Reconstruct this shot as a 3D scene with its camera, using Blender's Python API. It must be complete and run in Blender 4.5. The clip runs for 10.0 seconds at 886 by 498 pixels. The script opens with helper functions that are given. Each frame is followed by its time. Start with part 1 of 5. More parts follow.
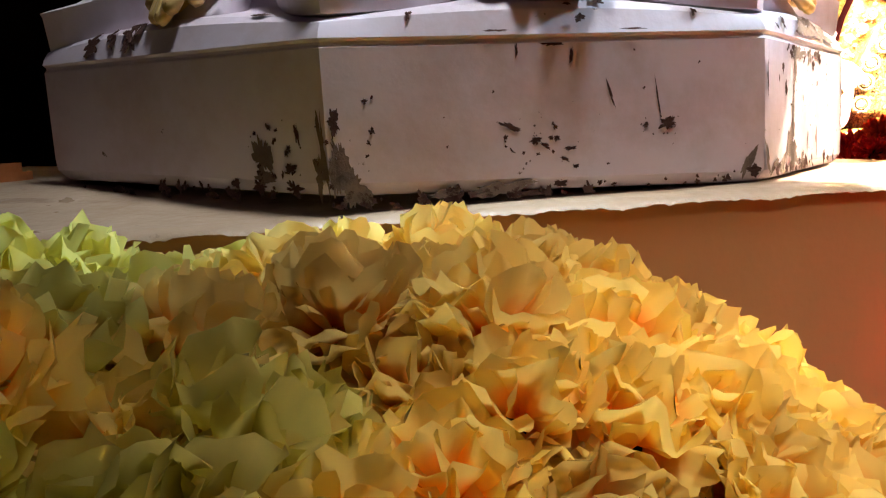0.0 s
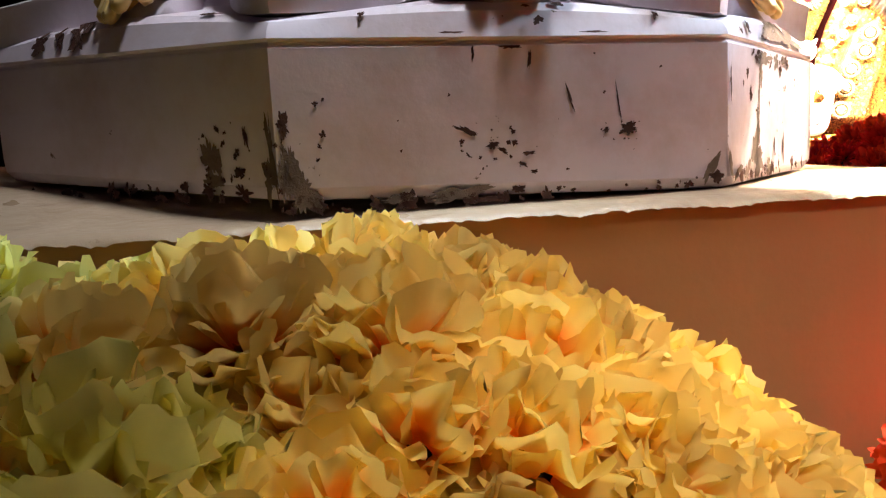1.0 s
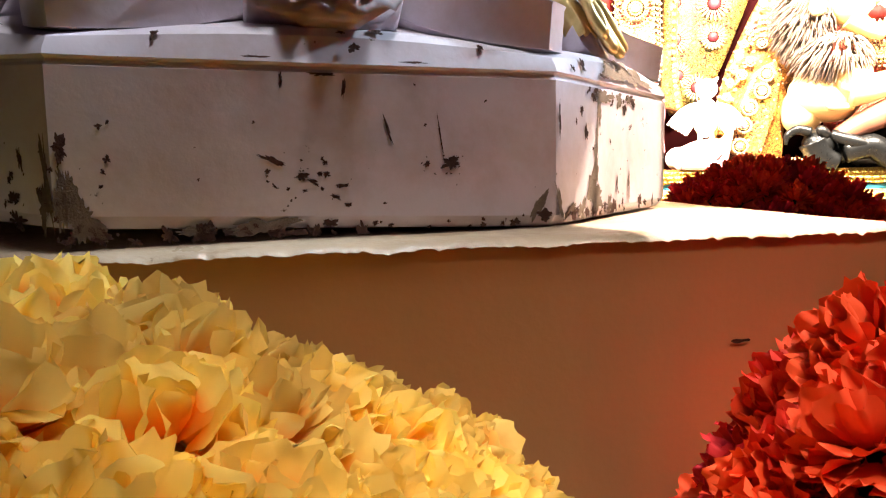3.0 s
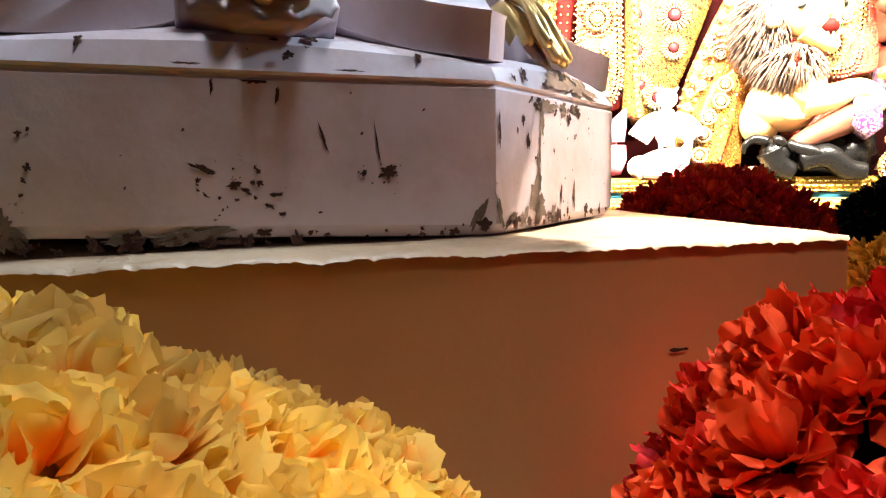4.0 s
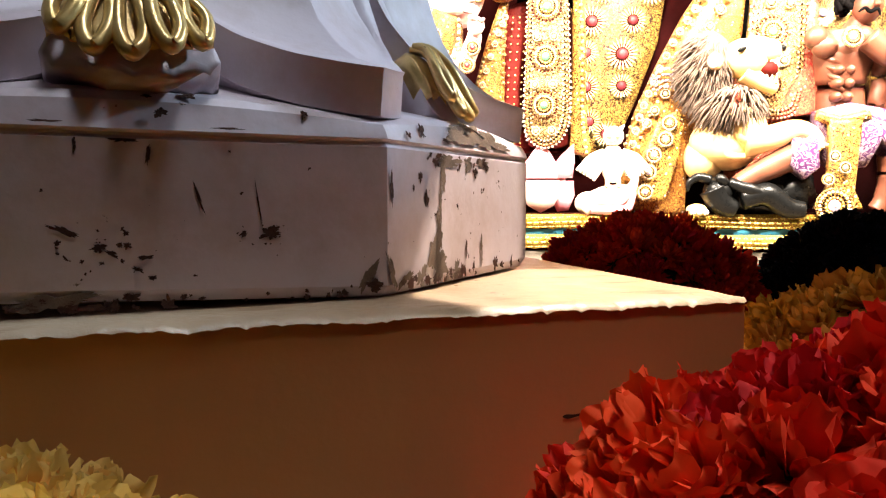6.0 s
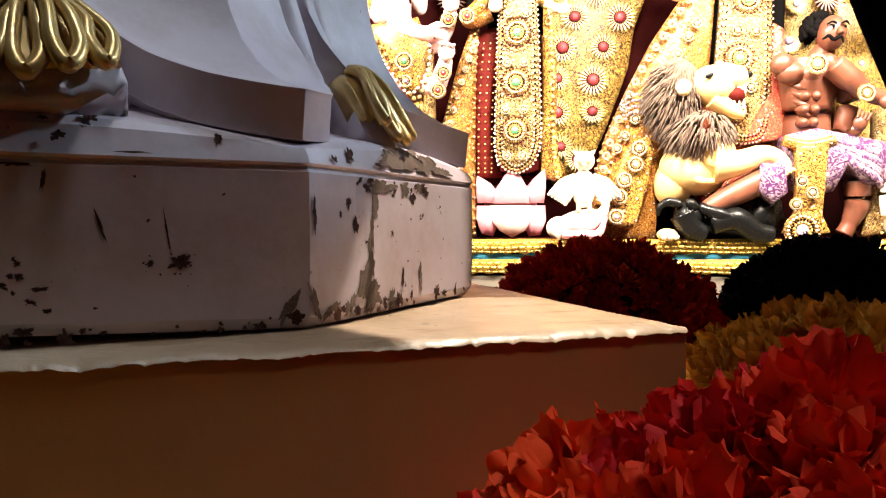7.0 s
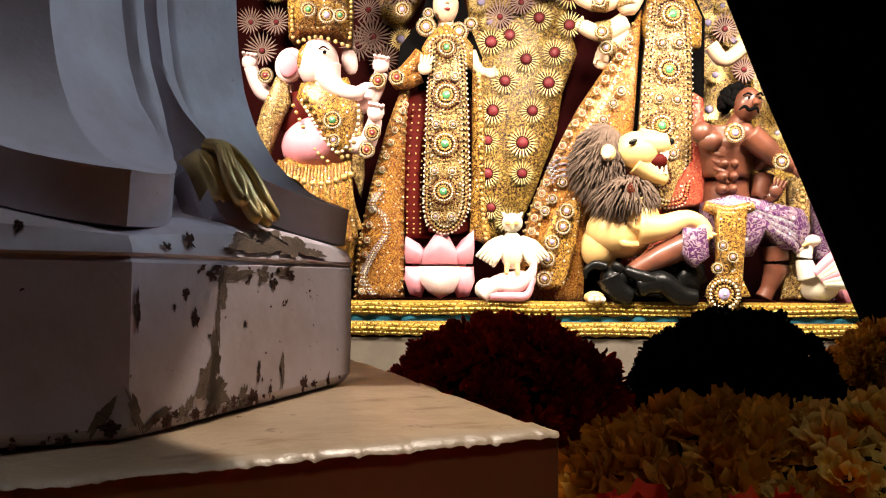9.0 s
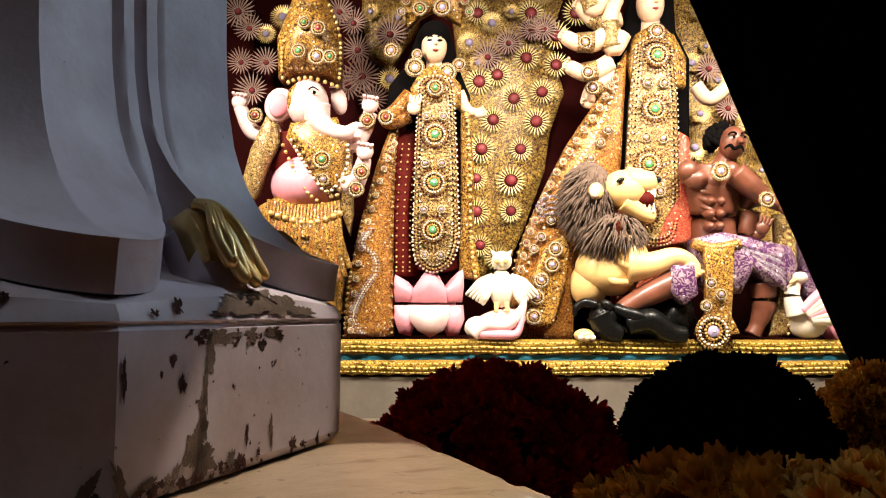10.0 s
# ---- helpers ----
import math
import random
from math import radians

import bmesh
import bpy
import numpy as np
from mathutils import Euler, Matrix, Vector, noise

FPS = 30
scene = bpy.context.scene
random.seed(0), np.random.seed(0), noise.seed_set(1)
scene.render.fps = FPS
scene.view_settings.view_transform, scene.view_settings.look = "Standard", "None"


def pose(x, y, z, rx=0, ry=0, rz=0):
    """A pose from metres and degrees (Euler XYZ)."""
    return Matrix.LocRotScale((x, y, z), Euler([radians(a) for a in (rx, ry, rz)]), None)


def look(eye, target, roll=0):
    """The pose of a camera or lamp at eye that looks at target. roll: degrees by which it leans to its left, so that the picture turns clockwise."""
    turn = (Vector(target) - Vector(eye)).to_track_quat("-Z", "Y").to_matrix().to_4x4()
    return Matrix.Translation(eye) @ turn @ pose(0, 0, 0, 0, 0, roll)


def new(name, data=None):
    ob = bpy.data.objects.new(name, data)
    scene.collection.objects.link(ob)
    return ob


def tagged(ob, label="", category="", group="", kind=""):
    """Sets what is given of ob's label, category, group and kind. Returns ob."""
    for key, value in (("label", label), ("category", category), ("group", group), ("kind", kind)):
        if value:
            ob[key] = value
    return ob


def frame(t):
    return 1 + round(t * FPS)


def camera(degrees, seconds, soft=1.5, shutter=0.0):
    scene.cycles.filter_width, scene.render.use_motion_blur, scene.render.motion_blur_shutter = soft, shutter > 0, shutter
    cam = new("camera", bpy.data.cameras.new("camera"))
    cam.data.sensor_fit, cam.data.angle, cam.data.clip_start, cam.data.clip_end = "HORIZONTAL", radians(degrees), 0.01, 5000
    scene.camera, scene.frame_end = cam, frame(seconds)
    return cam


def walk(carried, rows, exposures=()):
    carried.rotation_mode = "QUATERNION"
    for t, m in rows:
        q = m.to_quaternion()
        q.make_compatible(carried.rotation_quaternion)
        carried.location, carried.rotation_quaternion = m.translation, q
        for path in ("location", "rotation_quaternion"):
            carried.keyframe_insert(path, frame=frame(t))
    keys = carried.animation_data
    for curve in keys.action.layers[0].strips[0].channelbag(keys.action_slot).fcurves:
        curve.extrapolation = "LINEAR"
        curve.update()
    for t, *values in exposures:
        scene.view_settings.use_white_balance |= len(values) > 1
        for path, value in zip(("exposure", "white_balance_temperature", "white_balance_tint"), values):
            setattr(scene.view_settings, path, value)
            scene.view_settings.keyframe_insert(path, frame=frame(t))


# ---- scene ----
cam = camera(61.0, 10.0, 1.15)
PATH = [
    (0, (-0.805, -0.65, 0.512), (-0.534, 1.312, 0.233), -3.4),
    (0.5, (-0.79, -0.646, 0.513), (-0.51, 1.314, 0.23), -3.2),
    (1, (-0.773, -0.638, 0.512), (-0.468, 1.32, 0.237), -3.0),
    (1.5, (-0.746, -0.63, 0.511), (-0.405, 1.323, 0.25), -2.6),
    (2, (-0.721, -0.627, 0.511), (-0.326, 1.316, 0.252), -2.2),
    (2.5, (-0.688, -0.629, 0.516), (-0.243, 1.305, 0.271), -1.2),
    (3, (-0.662, -0.626, 0.518), (-0.168, 1.299, 0.292), -1.0),
    (4.5, (-0.619, -0.628, 0.522), (-0.01, 1.266, 0.32), -0.4),
    (5, (-0.601, -0.626, 0.535), (0.039, 1.26, 0.343), 0.1),
    (5.5, (-0.58, -0.629, 0.547), (0.077, 1.252, 0.378), 0.2),
    (7, (-0.502, -0.611, 0.551), (0.228, 1.25, 0.482), -0.1),
    (7.5, (-0.458, -0.609, 0.571), (0.298, 1.242, 0.526), 0.5),
    (8, (-0.434, -0.613, 0.574), (0.367, 1.22, 0.585), 0.6),
    (8.5, (-0.417, -0.598, 0.573), (0.424, 1.216, 0.624), 0.6),
    (9, (-0.403, -0.584, 0.587), (0.469, 1.214, 0.664), 0.4),
    (9.5, (-0.405, -0.578, 0.607), (0.487, 1.209, 0.723), 0.5),
    (10, (-0.404, -0.584, 0.614), (0.491, 1.197, 0.781), 0.1),
]
EXPOSURES = [(0, 4.3), (2.0, 4.1), (3.0, 3.9), (4.5, 3.45), (5.5, 3.0), (7.0, 2.15), (7.5, 1.7), (8.0, 1.35), (9.0, 0.95), (10.0, 0.82)]
walk(cam, [(t, look(eye, target, roll)) for t, eye, target, roll in PATH], EXPOSURES)


# ---- light ----
world = bpy.data.worlds.new("hall_dusk")
scene.world = world
world.use_nodes = True
world.node_tree.nodes["Background"].inputs[0].default_value = (0.9, 0.8, 0.75, 1)
world.node_tree.nodes["Background"].inputs[1].default_value = 0.0

# the stage's own frame: x along its front, y away from the hall
STAGE = Matrix.Translation((-0.404, -0.584, 0)) @ Matrix.Rotation(radians(-26.67), 4, "Z")


def lamp(name, kind, power, colour, m, **values):
    data = bpy.data.lights.new(name, kind)
    data.energy, data.color = power, colour
    if kind == "AREA":
        data.shape, data.size, data.size_y = "RECTANGLE", values["size"], values["size_y"]
    if kind == "SPOT":
        data.spot_size, data.spot_blend, data.shadow_soft_size = radians(values["cone"]), values["blend"], values["radius"]
    ob = new(name, data)
    ob.matrix_basis = m
    return ob


for eye, aim in (((-1.7, 2.9, 2.9), (-0.2, 4.8, 0.75)), ((0.6, 2.85, 2.9), (0.8, 4.8, 0.65)), ((2.2, 2.9, 2.9), (1.6, 4.8, 0.60))):
    flood = lamp("stage_floodlight", "AREA", 38, (1.0, 0.87, 0.71), STAGE @ look(eye, aim), size=0.8, size_y=0.4)
    flood.data.spread = radians(105)
lamp("side_spotlight", "SPOT", 95, (1.0, 0.87, 0.74), look((0.56, 0.40, 2.5), (-0.125, 0.135, 0.45)), cone=10.4, blend=0.07, radius=0.012)
lamp("hall_spotlight", "SPOT", 19, (1.0, 0.88, 0.70), look((0.50, -0.70, 2.8), (-0.15, -0.55, 0.3)), cone=32, blend=0.55, radius=0.16)
# added warm spot, standing in for the glow low on the plinth wall
lamp("wall_glow_fill", "SPOT", 23, (1.0, 0.86, 0.56), look((-0.46, -1.7, 2.5), (-0.51, 0.0, -0.22)), cone=10, blend=1.0, radius=0.10)
lamp("overhead_spotlight", "SPOT", 14, (0.88, 0.93, 1.0), look((-0.25, -0.20, 2.9), (-0.66, 0.13, 0.7)), cone=24, blend=0.6, radius=0.20)
lamp("column_spotlight", "SPOT", 23, (0.64, 0.82, 1.0), look((1.5, 0.37, 1.95), (-0.38, 0.18, 0.98)), cone=22, blend=0.35, radius=0.05)
# added pink fill for the pedestal's front; no lamp is known there
lamp("hall_fill", "AREA", 0.095, (1.0, 0.66, 1.0), look((-1.6, -3.0, 3.2), (-0.6, 0, 0.4)), size=1.6, size_y=1.2)


# ---- materials ----
class Nodes:
    """A material's node tree, with short ways to add to it."""

    def __init__(self, name):
        self.mat = bpy.data.materials.new(name)
        self.mat.use_nodes = True
        self.tree = self.mat.node_tree
        self.bsdf = self.tree.nodes["Principled BSDF"]
        self.out = self.tree.nodes["Material Output"]

    def node(self, kind, links=(), **values):
        n = self.tree.nodes.new(kind)
        for key, v in values.items():
            n.inputs[key.replace("_", " ")].default_value = v
        for socket, src in dict(links).items():
            self.tree.links.new(src, n.inputs[socket])
        return n

    def coords(self, kind="Object"):
        return self.tree.nodes.new("ShaderNodeTexCoord").outputs[kind]

    def noise(self, scale, detail=4.0, vec=None, rough=0.55):
        n = self.node("ShaderNodeTexNoise", {"Vector": vec or self.coords()}, Scale=scale, Detail=detail, Roughness=rough)
        return n.outputs["Fac"]

    def ramp(self, fac, stops):
        n = self.node("ShaderNodeValToRGB", {"Fac": fac})
        els = n.color_ramp.elements
        while len(els) < len(stops):
            els.new(0.5)
        for e, (p, c) in zip(els, stops):
            e.position, e.color = p, (c if len(c) == 4 else (*c, 1))
        return n.outputs["Color"]

    def mix(self, fac, a, b, blend="MIX"):
        n = self.tree.nodes.new("ShaderNodeMix")
        n.data_type, n.blend_type = "RGBA", blend
        for sock, v in ((n.inputs["Factor"], fac), (n.inputs[6], a), (n.inputs[7], b)):
            if isinstance(v, (int, float)):
                sock.default_value = v
            elif isinstance(v, tuple):
                sock.default_value = (*v, 1)
            else:
                self.tree.links.new(v, sock)
        return n.outputs[2]

    def math(self, op, a, b=0.5):
        n = self.tree.nodes.new("ShaderNodeMath")
        n.operation = op
        for sock, v in ((n.inputs[0], a), (n.inputs[1], b)):
            if isinstance(v, (int, float)):
                sock.default_value = v
            else:
                self.tree.links.new(v, sock)
        return n.outputs[0]

    def bump(self, height, strength=0.3, distance=0.01):
        n = self.node("ShaderNodeBump", {"Height": height}, Strength=strength, Distance=distance)
        self.tree.links.new(n.outputs["Normal"], self.bsdf.inputs["Normal"])

    def set(self, colour=None, rough=0.6, metal=0.0, coat=0.0):
        if isinstance(colour, tuple):
            self.bsdf.inputs["Base Color"].default_value = (*colour, 1)
        elif colour is not None:
            self.tree.links.new(colour, self.bsdf.inputs["Base Color"])
        for key, v in (("Roughness", rough), ("Metallic", metal), ("Coat Weight", coat)):
            if isinstance(v, (int, float)):
                self.bsdf.inputs[key].default_value = v
            else:
                self.tree.links.new(v, self.bsdf.inputs[key])
        return self


def shade(c, k):
    return tuple(min(1.0, v * k) for v in c)


def plain(name, colour, rough=0.6, metal=0.0, scale=12.0, vary=0.25, bump=0.15, coat=0.0):
    """A surface of one paint or stuff, with uneven tone and fine relief."""
    n = Nodes(name)
    big, fine = n.noise(scale), n.noise(scale * 9, 3)
    c = n.ramp(big, [(0.25, shade(colour, 1 - vary)), (0.75, shade(colour, 1 + vary))])
    c = n.mix(n.math("MULTIPLY", fine, 0.35), c, shade(colour, 0.55))
    n.set(c, n.math("ADD", n.math("MULTIPLY", fine, 0.25), rough - 0.12), metal, coat)
    n.bump(fine, bump, 0.004)
    return n.mat


def petal_material(name, heart, edge, radius, glow=0.35):
    """Thin cloth petals: deeper colour at the heart, light shining through."""
    n = Nodes(name)
    co = n.coords()
    length = n.node("ShaderNodeVectorMath", {0: co})
    length.operation = "LENGTH"
    away = n.math("DIVIDE", length.outputs["Value"], radius)
    away = n.math("ADD", away, n.math("MULTIPLY", n.math("SUBTRACT", n.noise(60, 2, co), 0.5), 0.5))
    c = n.ramp(away, [(0.35, heart), (0.78, edge)])
    info = n.tree.nodes.new("ShaderNodeObjectInfo")
    hsv = n.node("ShaderNodeHueSaturation", {"Color": c, "Hue": n.math("ADD", n.math("MULTIPLY", info.outputs["Random"], 0.02), 0.49),
                                             "Value": n.math("ADD", n.math("MULTIPLY", info.outputs["Random"], 0.35), 0.82)})
    n.set(hsv.outputs["Color"], 0.75)
    n.bump(n.noise(300, 2, co), 0.08, 0.002)
    tr = n.node("ShaderNodeBsdfTranslucent", {"Color": hsv.outputs["Color"]})
    mixed = n.node("ShaderNodeMixShader", {1: n.bsdf.outputs[0], 2: tr.outputs[0]}, Fac=glow)
    n.tree.links.new(mixed.outputs[0], n.out.inputs["Surface"])
    return n.mat


def paint_white():
    """Off-white gloss paint over cement: yellowed, smudged, with small bare chips."""
    n = Nodes("worn_white_paint")
    co = n.coords()
    c = n.ramp(n.noise(3.0, 5, co), [(0.3, (0.61, 0.525, 0.585)), (0.7, (0.75, 0.675, 0.735))])
    c = n.mix(n.math("MULTIPLY", n.ramp(n.noise(9, 6, co, 0.7), [(0.44, (0, 0, 0)), (0.78, (1, 1, 1))]), 0.75), c, (0.46, 0.33, 0.30))
    spots = n.ramp(n.noise(34, 5, co, 0.62), [(0.70, (0, 0, 0)), (0.725, (1, 1, 1))])
    c = n.mix(spots, c, (0.13, 0.085, 0.065))
    n.set(c, n.math("ADD", n.math("MULTIPLY", n.noise(16, 3, co), 0.25), 0.40), 0, 0.0)
    n.bump(n.mix(0.5, n.noise(120, 3, co), n.mix(spots, (1, 1, 1), (0, 0, 0))), 0.22, 0.003)
    return n.mat


def plinth_side():
    n = Nodes("brown_wall_paint")
    co = n.coords()
    c = n.ramp(n.noise(2.2, 4, co), [(0.3, (0.52, 0.285, 0.135)), (0.7, (0.60, 0.34, 0.155))])
    streak = n.node("ShaderNodeMapping", {"Vector": co}, Scale=(14, 14, 0.6))
    c = n.mix(n.math("MULTIPLY", n.noise(1.0, 4, streak.outputs[0]), 0.35), c, (0.37, 0.185, 0.095))
    c = n.mix(n.ramp(n.noise(18, 5, co, 0.6), [(0.74, (0, 0, 0)), (0.76, (1, 1, 1))]), c, (0.16, 0.07, 0.04))
    n.set(c, n.math("ADD", n.math("MULTIPLY", n.noise(7, 3, co), 0.2), 0.58))
    n.bump(n.noise(90, 4, co), 0.12, 0.003)
    return n.mat


def plinth_top_material():
    n = Nodes("cream_cement_top")
    co = n.coords()
    c = n.ramp(n.noise(5, 5, co), [(0.3, (0.35, 0.25, 0.16)), (0.7, (0.49, 0.37, 0.255))])
    stretch = n.node("ShaderNodeMapping", {"Vector": co}, Scale=(9, 30, 9))
    c = n.mix(n.ramp(n.noise(1.0, 5, stretch.outputs[0], 0.6), [(0.57, (0, 0, 0)), (0.66, (1, 1, 1))]), c, (0.30, 0.19, 0.11))
    c = n.mix(n.ramp(n.noise(26, 5, co, 0.65), [(0.66, (0, 0, 0)), (0.70, (1, 1, 1))]), c, (0.20, 0.12, 0.07))
    n.set(c, n.math("ADD", n.math("MULTIPLY", n.noise(22, 4, co), 0.45), 0.14))
    n.bump(n.noise(45, 5, co), 0.5, 0.005)
    return n.mat


def brocade(name, gold, gap, scale=16.0, jewel=(0.9, 0.9, 0.85), metal=0.12):
    """Gold-thread work: beaded scrolls and rings over darker cloth, with stray sequins."""
    n = Nodes(name)
    co = n.coords()
    warp = n.node("ShaderNodeTexNoise", {"Vector": co}, Scale=scale * 0.8, Detail=2.0)
    shift = n.node("ShaderNodeVectorMath", {0: co, 1: warp.outputs["Color"]})
    shift.operation = "MULTIPLY_ADD"
    n.tree.links.new(warp.outputs["Color"], shift.inputs[0])
    shift.inputs[1].default_value = (0.035, 0.035, 0.035)
    n.tree.links.new(co, shift.inputs[2])
    v = n.node("ShaderNodeTexVoronoi", {"Vector": shift.outputs[0]}, Scale=scale)
    v2 = n.node("ShaderNodeTexVoronoi", {"Vector": co}, Scale=scale * 2.7)
    v3 = n.node("ShaderNodeTexVoronoi", {"Vector": co}, Scale=scale * 1.7)
    rings = n.math("SINE", n.math("MULTIPLY", v.outputs["Distance"], 17.0), 0)
    rings = n.math("ADD", n.math("MULTIPLY", rings, 0.5), 0.5)
    beads = n.ramp(v2.outputs["Distance"], [(0.24, (1, 1, 1)), (0.40, (0, 0, 0))])
    mask = n.math("MINIMUM", n.math("ADD", n.math("MULTIPLY", beads, 0.80), n.math("MULTIPLY", n.ramp(rings, [(0.52, (0, 0, 0)), (0.66, (1, 1, 1))]), 0.95)), 1.0)
    bright = n.mix(n.noise(scale * 3, 3, co), shade(gold, 0.45), shade(gold, 1.12))
    c = n.mix(mask, gap, bright)
    c = n.mix(n.ramp(v3.outputs["Distance"], [(0.13, (1, 1, 1)), (0.17, (0, 0, 0))]), c, jewel)
    n.set(c, 0.36, metal)
    n.bump(mask, 0.9, 0.015)
    return n.mat


def gold_leaf():
    n = Nodes("gilded_plaster")
    co = n.coords()
    c = n.ramp(n.noise(40, 4, co), [(0.3, (0.60, 0.38, 0.11)), (0.7, (0.85, 0.62, 0.26))])
    n.set(c, n.math("ADD", n.math("MULTIPLY", n.noise(90, 3, co), 0.2), 0.22), 0.4)
    n.bump(n.noise(160, 3, co), 0.2, 0.002)
    return n.mat


WHITE = paint_white()
BARE = plain("bare_brown_cement", (0.075, 0.036, 0.028), 0.9, scale=40, vary=0.5, bump=0.5)
BARE.node_tree.nodes["Principled BSDF"].inputs["Specular IOR Level"].default_value = 0.1
SIDE = plinth_side()
SIDE.node_tree.nodes["Principled BSDF"].inputs["Specular IOR Level"].default_value = 0.15
TOP = plinth_top_material()
GILT = gold_leaf()
YELLOW = petal_material("yellow_petals", (0.94, 0.38, 0.02), (0.95, 0.77, 0.26), 0.040, 0.62)
LIME = petal_material("lime_petals", (0.86, 0.42, 0.03), (0.84, 0.80, 0.25), 0.040, 0.62)
CEMENT = plain("bare_grey_cement", (0.165, 0.112, 0.080), 0.9, scale=60, vary=0.35, bump=0.4)
RED = petal_material("red_petals", (0.50, 0.008, 0.004), (0.88, 0.048, 0.022), 0.045, 0.12)
NAVY = petal_material("navy_petals", (0.005, 0.005, 0.009), (0.012, 0.012, 0.022), 0.045, 0.1)
OCHRE = petal_material("ochre_petals", (0.60, 0.22, 0.02), (0.80, 0.44, 0.07), 0.045, 0.25)
CORE = plain("dark_heap_core", (0.05, 0.03, 0.015), 0.9)
FLOOR = plain("worn_floor", (0.15, 0.115, 0.08), 0.6, scale=2.5)
# near-black colour puts the hall's lack of light into the added walls
HALL = plain("unlit_hall_black", (0.014, 0.009, 0.009), 0.9, scale=3)
BLACKCLOTH = plain("black_drape_cloth", (0.004, 0.004, 0.005), 0.95, scale=8, bump=0.05)
BOARD = plain("cream_board", (0.15, 0.125, 0.10), 0.6, scale=4)
GOLD = brocade("gold_brocade", (0.90, 0.50, 0.09), (0.055, 0.010, 0.004), 15)
PALEGOLD = brocade("pale_gold_brocade", (0.92, 0.62, 0.22), (0.075, 0.020, 0.008), 17)
ORANGEGOLD = brocade("orange_gold_brocade", (0.90, 0.44, 0.08), (0.16, 0.030, 0.008), 19)
GREENGOLD = brocade("peacock_gold", (0.88, 0.55, 0.11), (0.06, 0.016, 0.006), 13, (0.55, 0.2, 0.12))
LACE = brocade("yellow_lace", (1.0, 0.66, 0.07), (0.42, 0.17, 0.02), 34, (1.0, 0.85, 0.35), 0.05)
SILVER = brocade("silver_brocade", (0.75, 0.72, 0.70), (0.24, 0.16, 0.30), 20)
PURPLE = brocade("purple_silk", (0.44, 0.31, 0.37), (0.09, 0.02, 0.10), 9, (0.8, 0.7, 0.75))
REDSILK = brocade("red_silk", (0.75, 0.25, 0.12), (0.42, 0.02, 0.02), 18)
MAROON = plain("maroon_velvet", (0.040, 0.005, 0.005), 0.85, scale=5)
MAROONRED = plain("maroon_silk", (0.085, 0.008, 0.006), 0.6, scale=8)
PINK = plain("pink_clay_paint", (0.82, 0.33, 0.40), 0.4, scale=6, vary=0.2)
PALEPINK = plain("pale_pink_paint", (0.86, 0.60, 0.58), 0.4, scale=6, vary=0.15)
SKIN = plain("cream_clay_paint", (0.84, 0.58, 0.40), 0.38, scale=6, vary=0.12)
BROWN = plain("brown_clay_paint", (0.15, 0.048, 0.026), 0.42, scale=9, vary=0.45, coat=0.25)
BLACK = plain("black_gloss_paint", (0.005, 0.005, 0.005), 0.30, scale=7)
HAIR = plain("black_wool_hair", (0.0025, 0.002, 0.002), 0.95, scale=30)
MANE = plain("grey_brown_fur", (0.13, 0.085, 0.062), 0.95, scale=30, vary=0.3, bump=0.4)
TAWNY = plain("tawny_clay_paint", (0.84, 0.55, 0.22), 0.4, scale=5, vary=0.18)
IVORY = plain("ivory_clay_paint", (0.84, 0.76, 0.62), 0.45, scale=14, vary=0.12)
BLUE = plain("blue_ribbon", (0.03, 0.20, 0.30), 0.5, scale=10)
GREENGEM = plain("green_gem", (0.10, 0.34, 0.14), 0.15, scale=30, coat=0.6)
VIOLETGEM = plain("violet_gem", (0.45, 0.38, 0.62), 0.15, scale=30, coat=0.6)
REDGEM = plain("crimson_boss", (0.30, 0.03, 0.04), 0.4, scale=40)
for dull in (HAIR, MAROON, MAROONRED, HALL, BLACKCLOTH):
    dull.node_tree.nodes["Principled BSDF"].inputs["Specular IOR Level"].default_value = 0.06
BLACK.node_tree.nodes["Principled BSDF"].inputs["Specular IOR Level"].default_value = 0.22
ORANGE = plain("orange_paint", (0.62, 0.20, 0.06), 0.5, scale=8)


# ---- shapes ----
def smooth(a, b, x):
    t = min(1.0, max(0.0, (x - a) / (b - a)))
    return t * t * (3 - 2 * t)


def mesh(name, bm, mats, parent=None, flat=False, sharp=0):
    me = bpy.data.meshes.new(name)
    bmesh.ops.recalc_face_normals(bm, faces=bm.faces)
    bm.to_mesh(me)
    bm.free()
    for m in mats if isinstance(mats, (list, tuple)) else [mats]:
        me.materials.append(m)
    if not flat:
        me.polygons.foreach_set("use_smooth", [True] * len(me.polygons))
        if sharp:
            me.set_sharp_from_angle(angle=radians(sharp))
    ob = new(name, me)
    ob.parent = parent
    return ob


def part(name, bm, mats, parent, label="", flat=False, sharp=0):
    return tagged(mesh(name, bm, mats, parent, flat, sharp), label)


def empty(name, m=None):
    ob = new(name)
    if m is not None:
        ob.matrix_basis = m
    return ob


def sides(bm, rings, mat=0, closed=True, cap=True):
    """Skin over rings of points, each ring as long as the next."""
    vs = [[bm.verts.new(p) for p in r] for r in rings]
    n = len(vs[0])
    for a, b in zip(vs, vs[1:]):
        for i in range(n if closed else n - 1):
            f = bm.faces.new((a[i], a[(i + 1) % n], b[(i + 1) % n], b[i]))
            f.material_index = mat
    if cap and closed:
        for r in (vs[0], vs[-1]):
            bm.faces.new(r).material_index = mat
    return vs


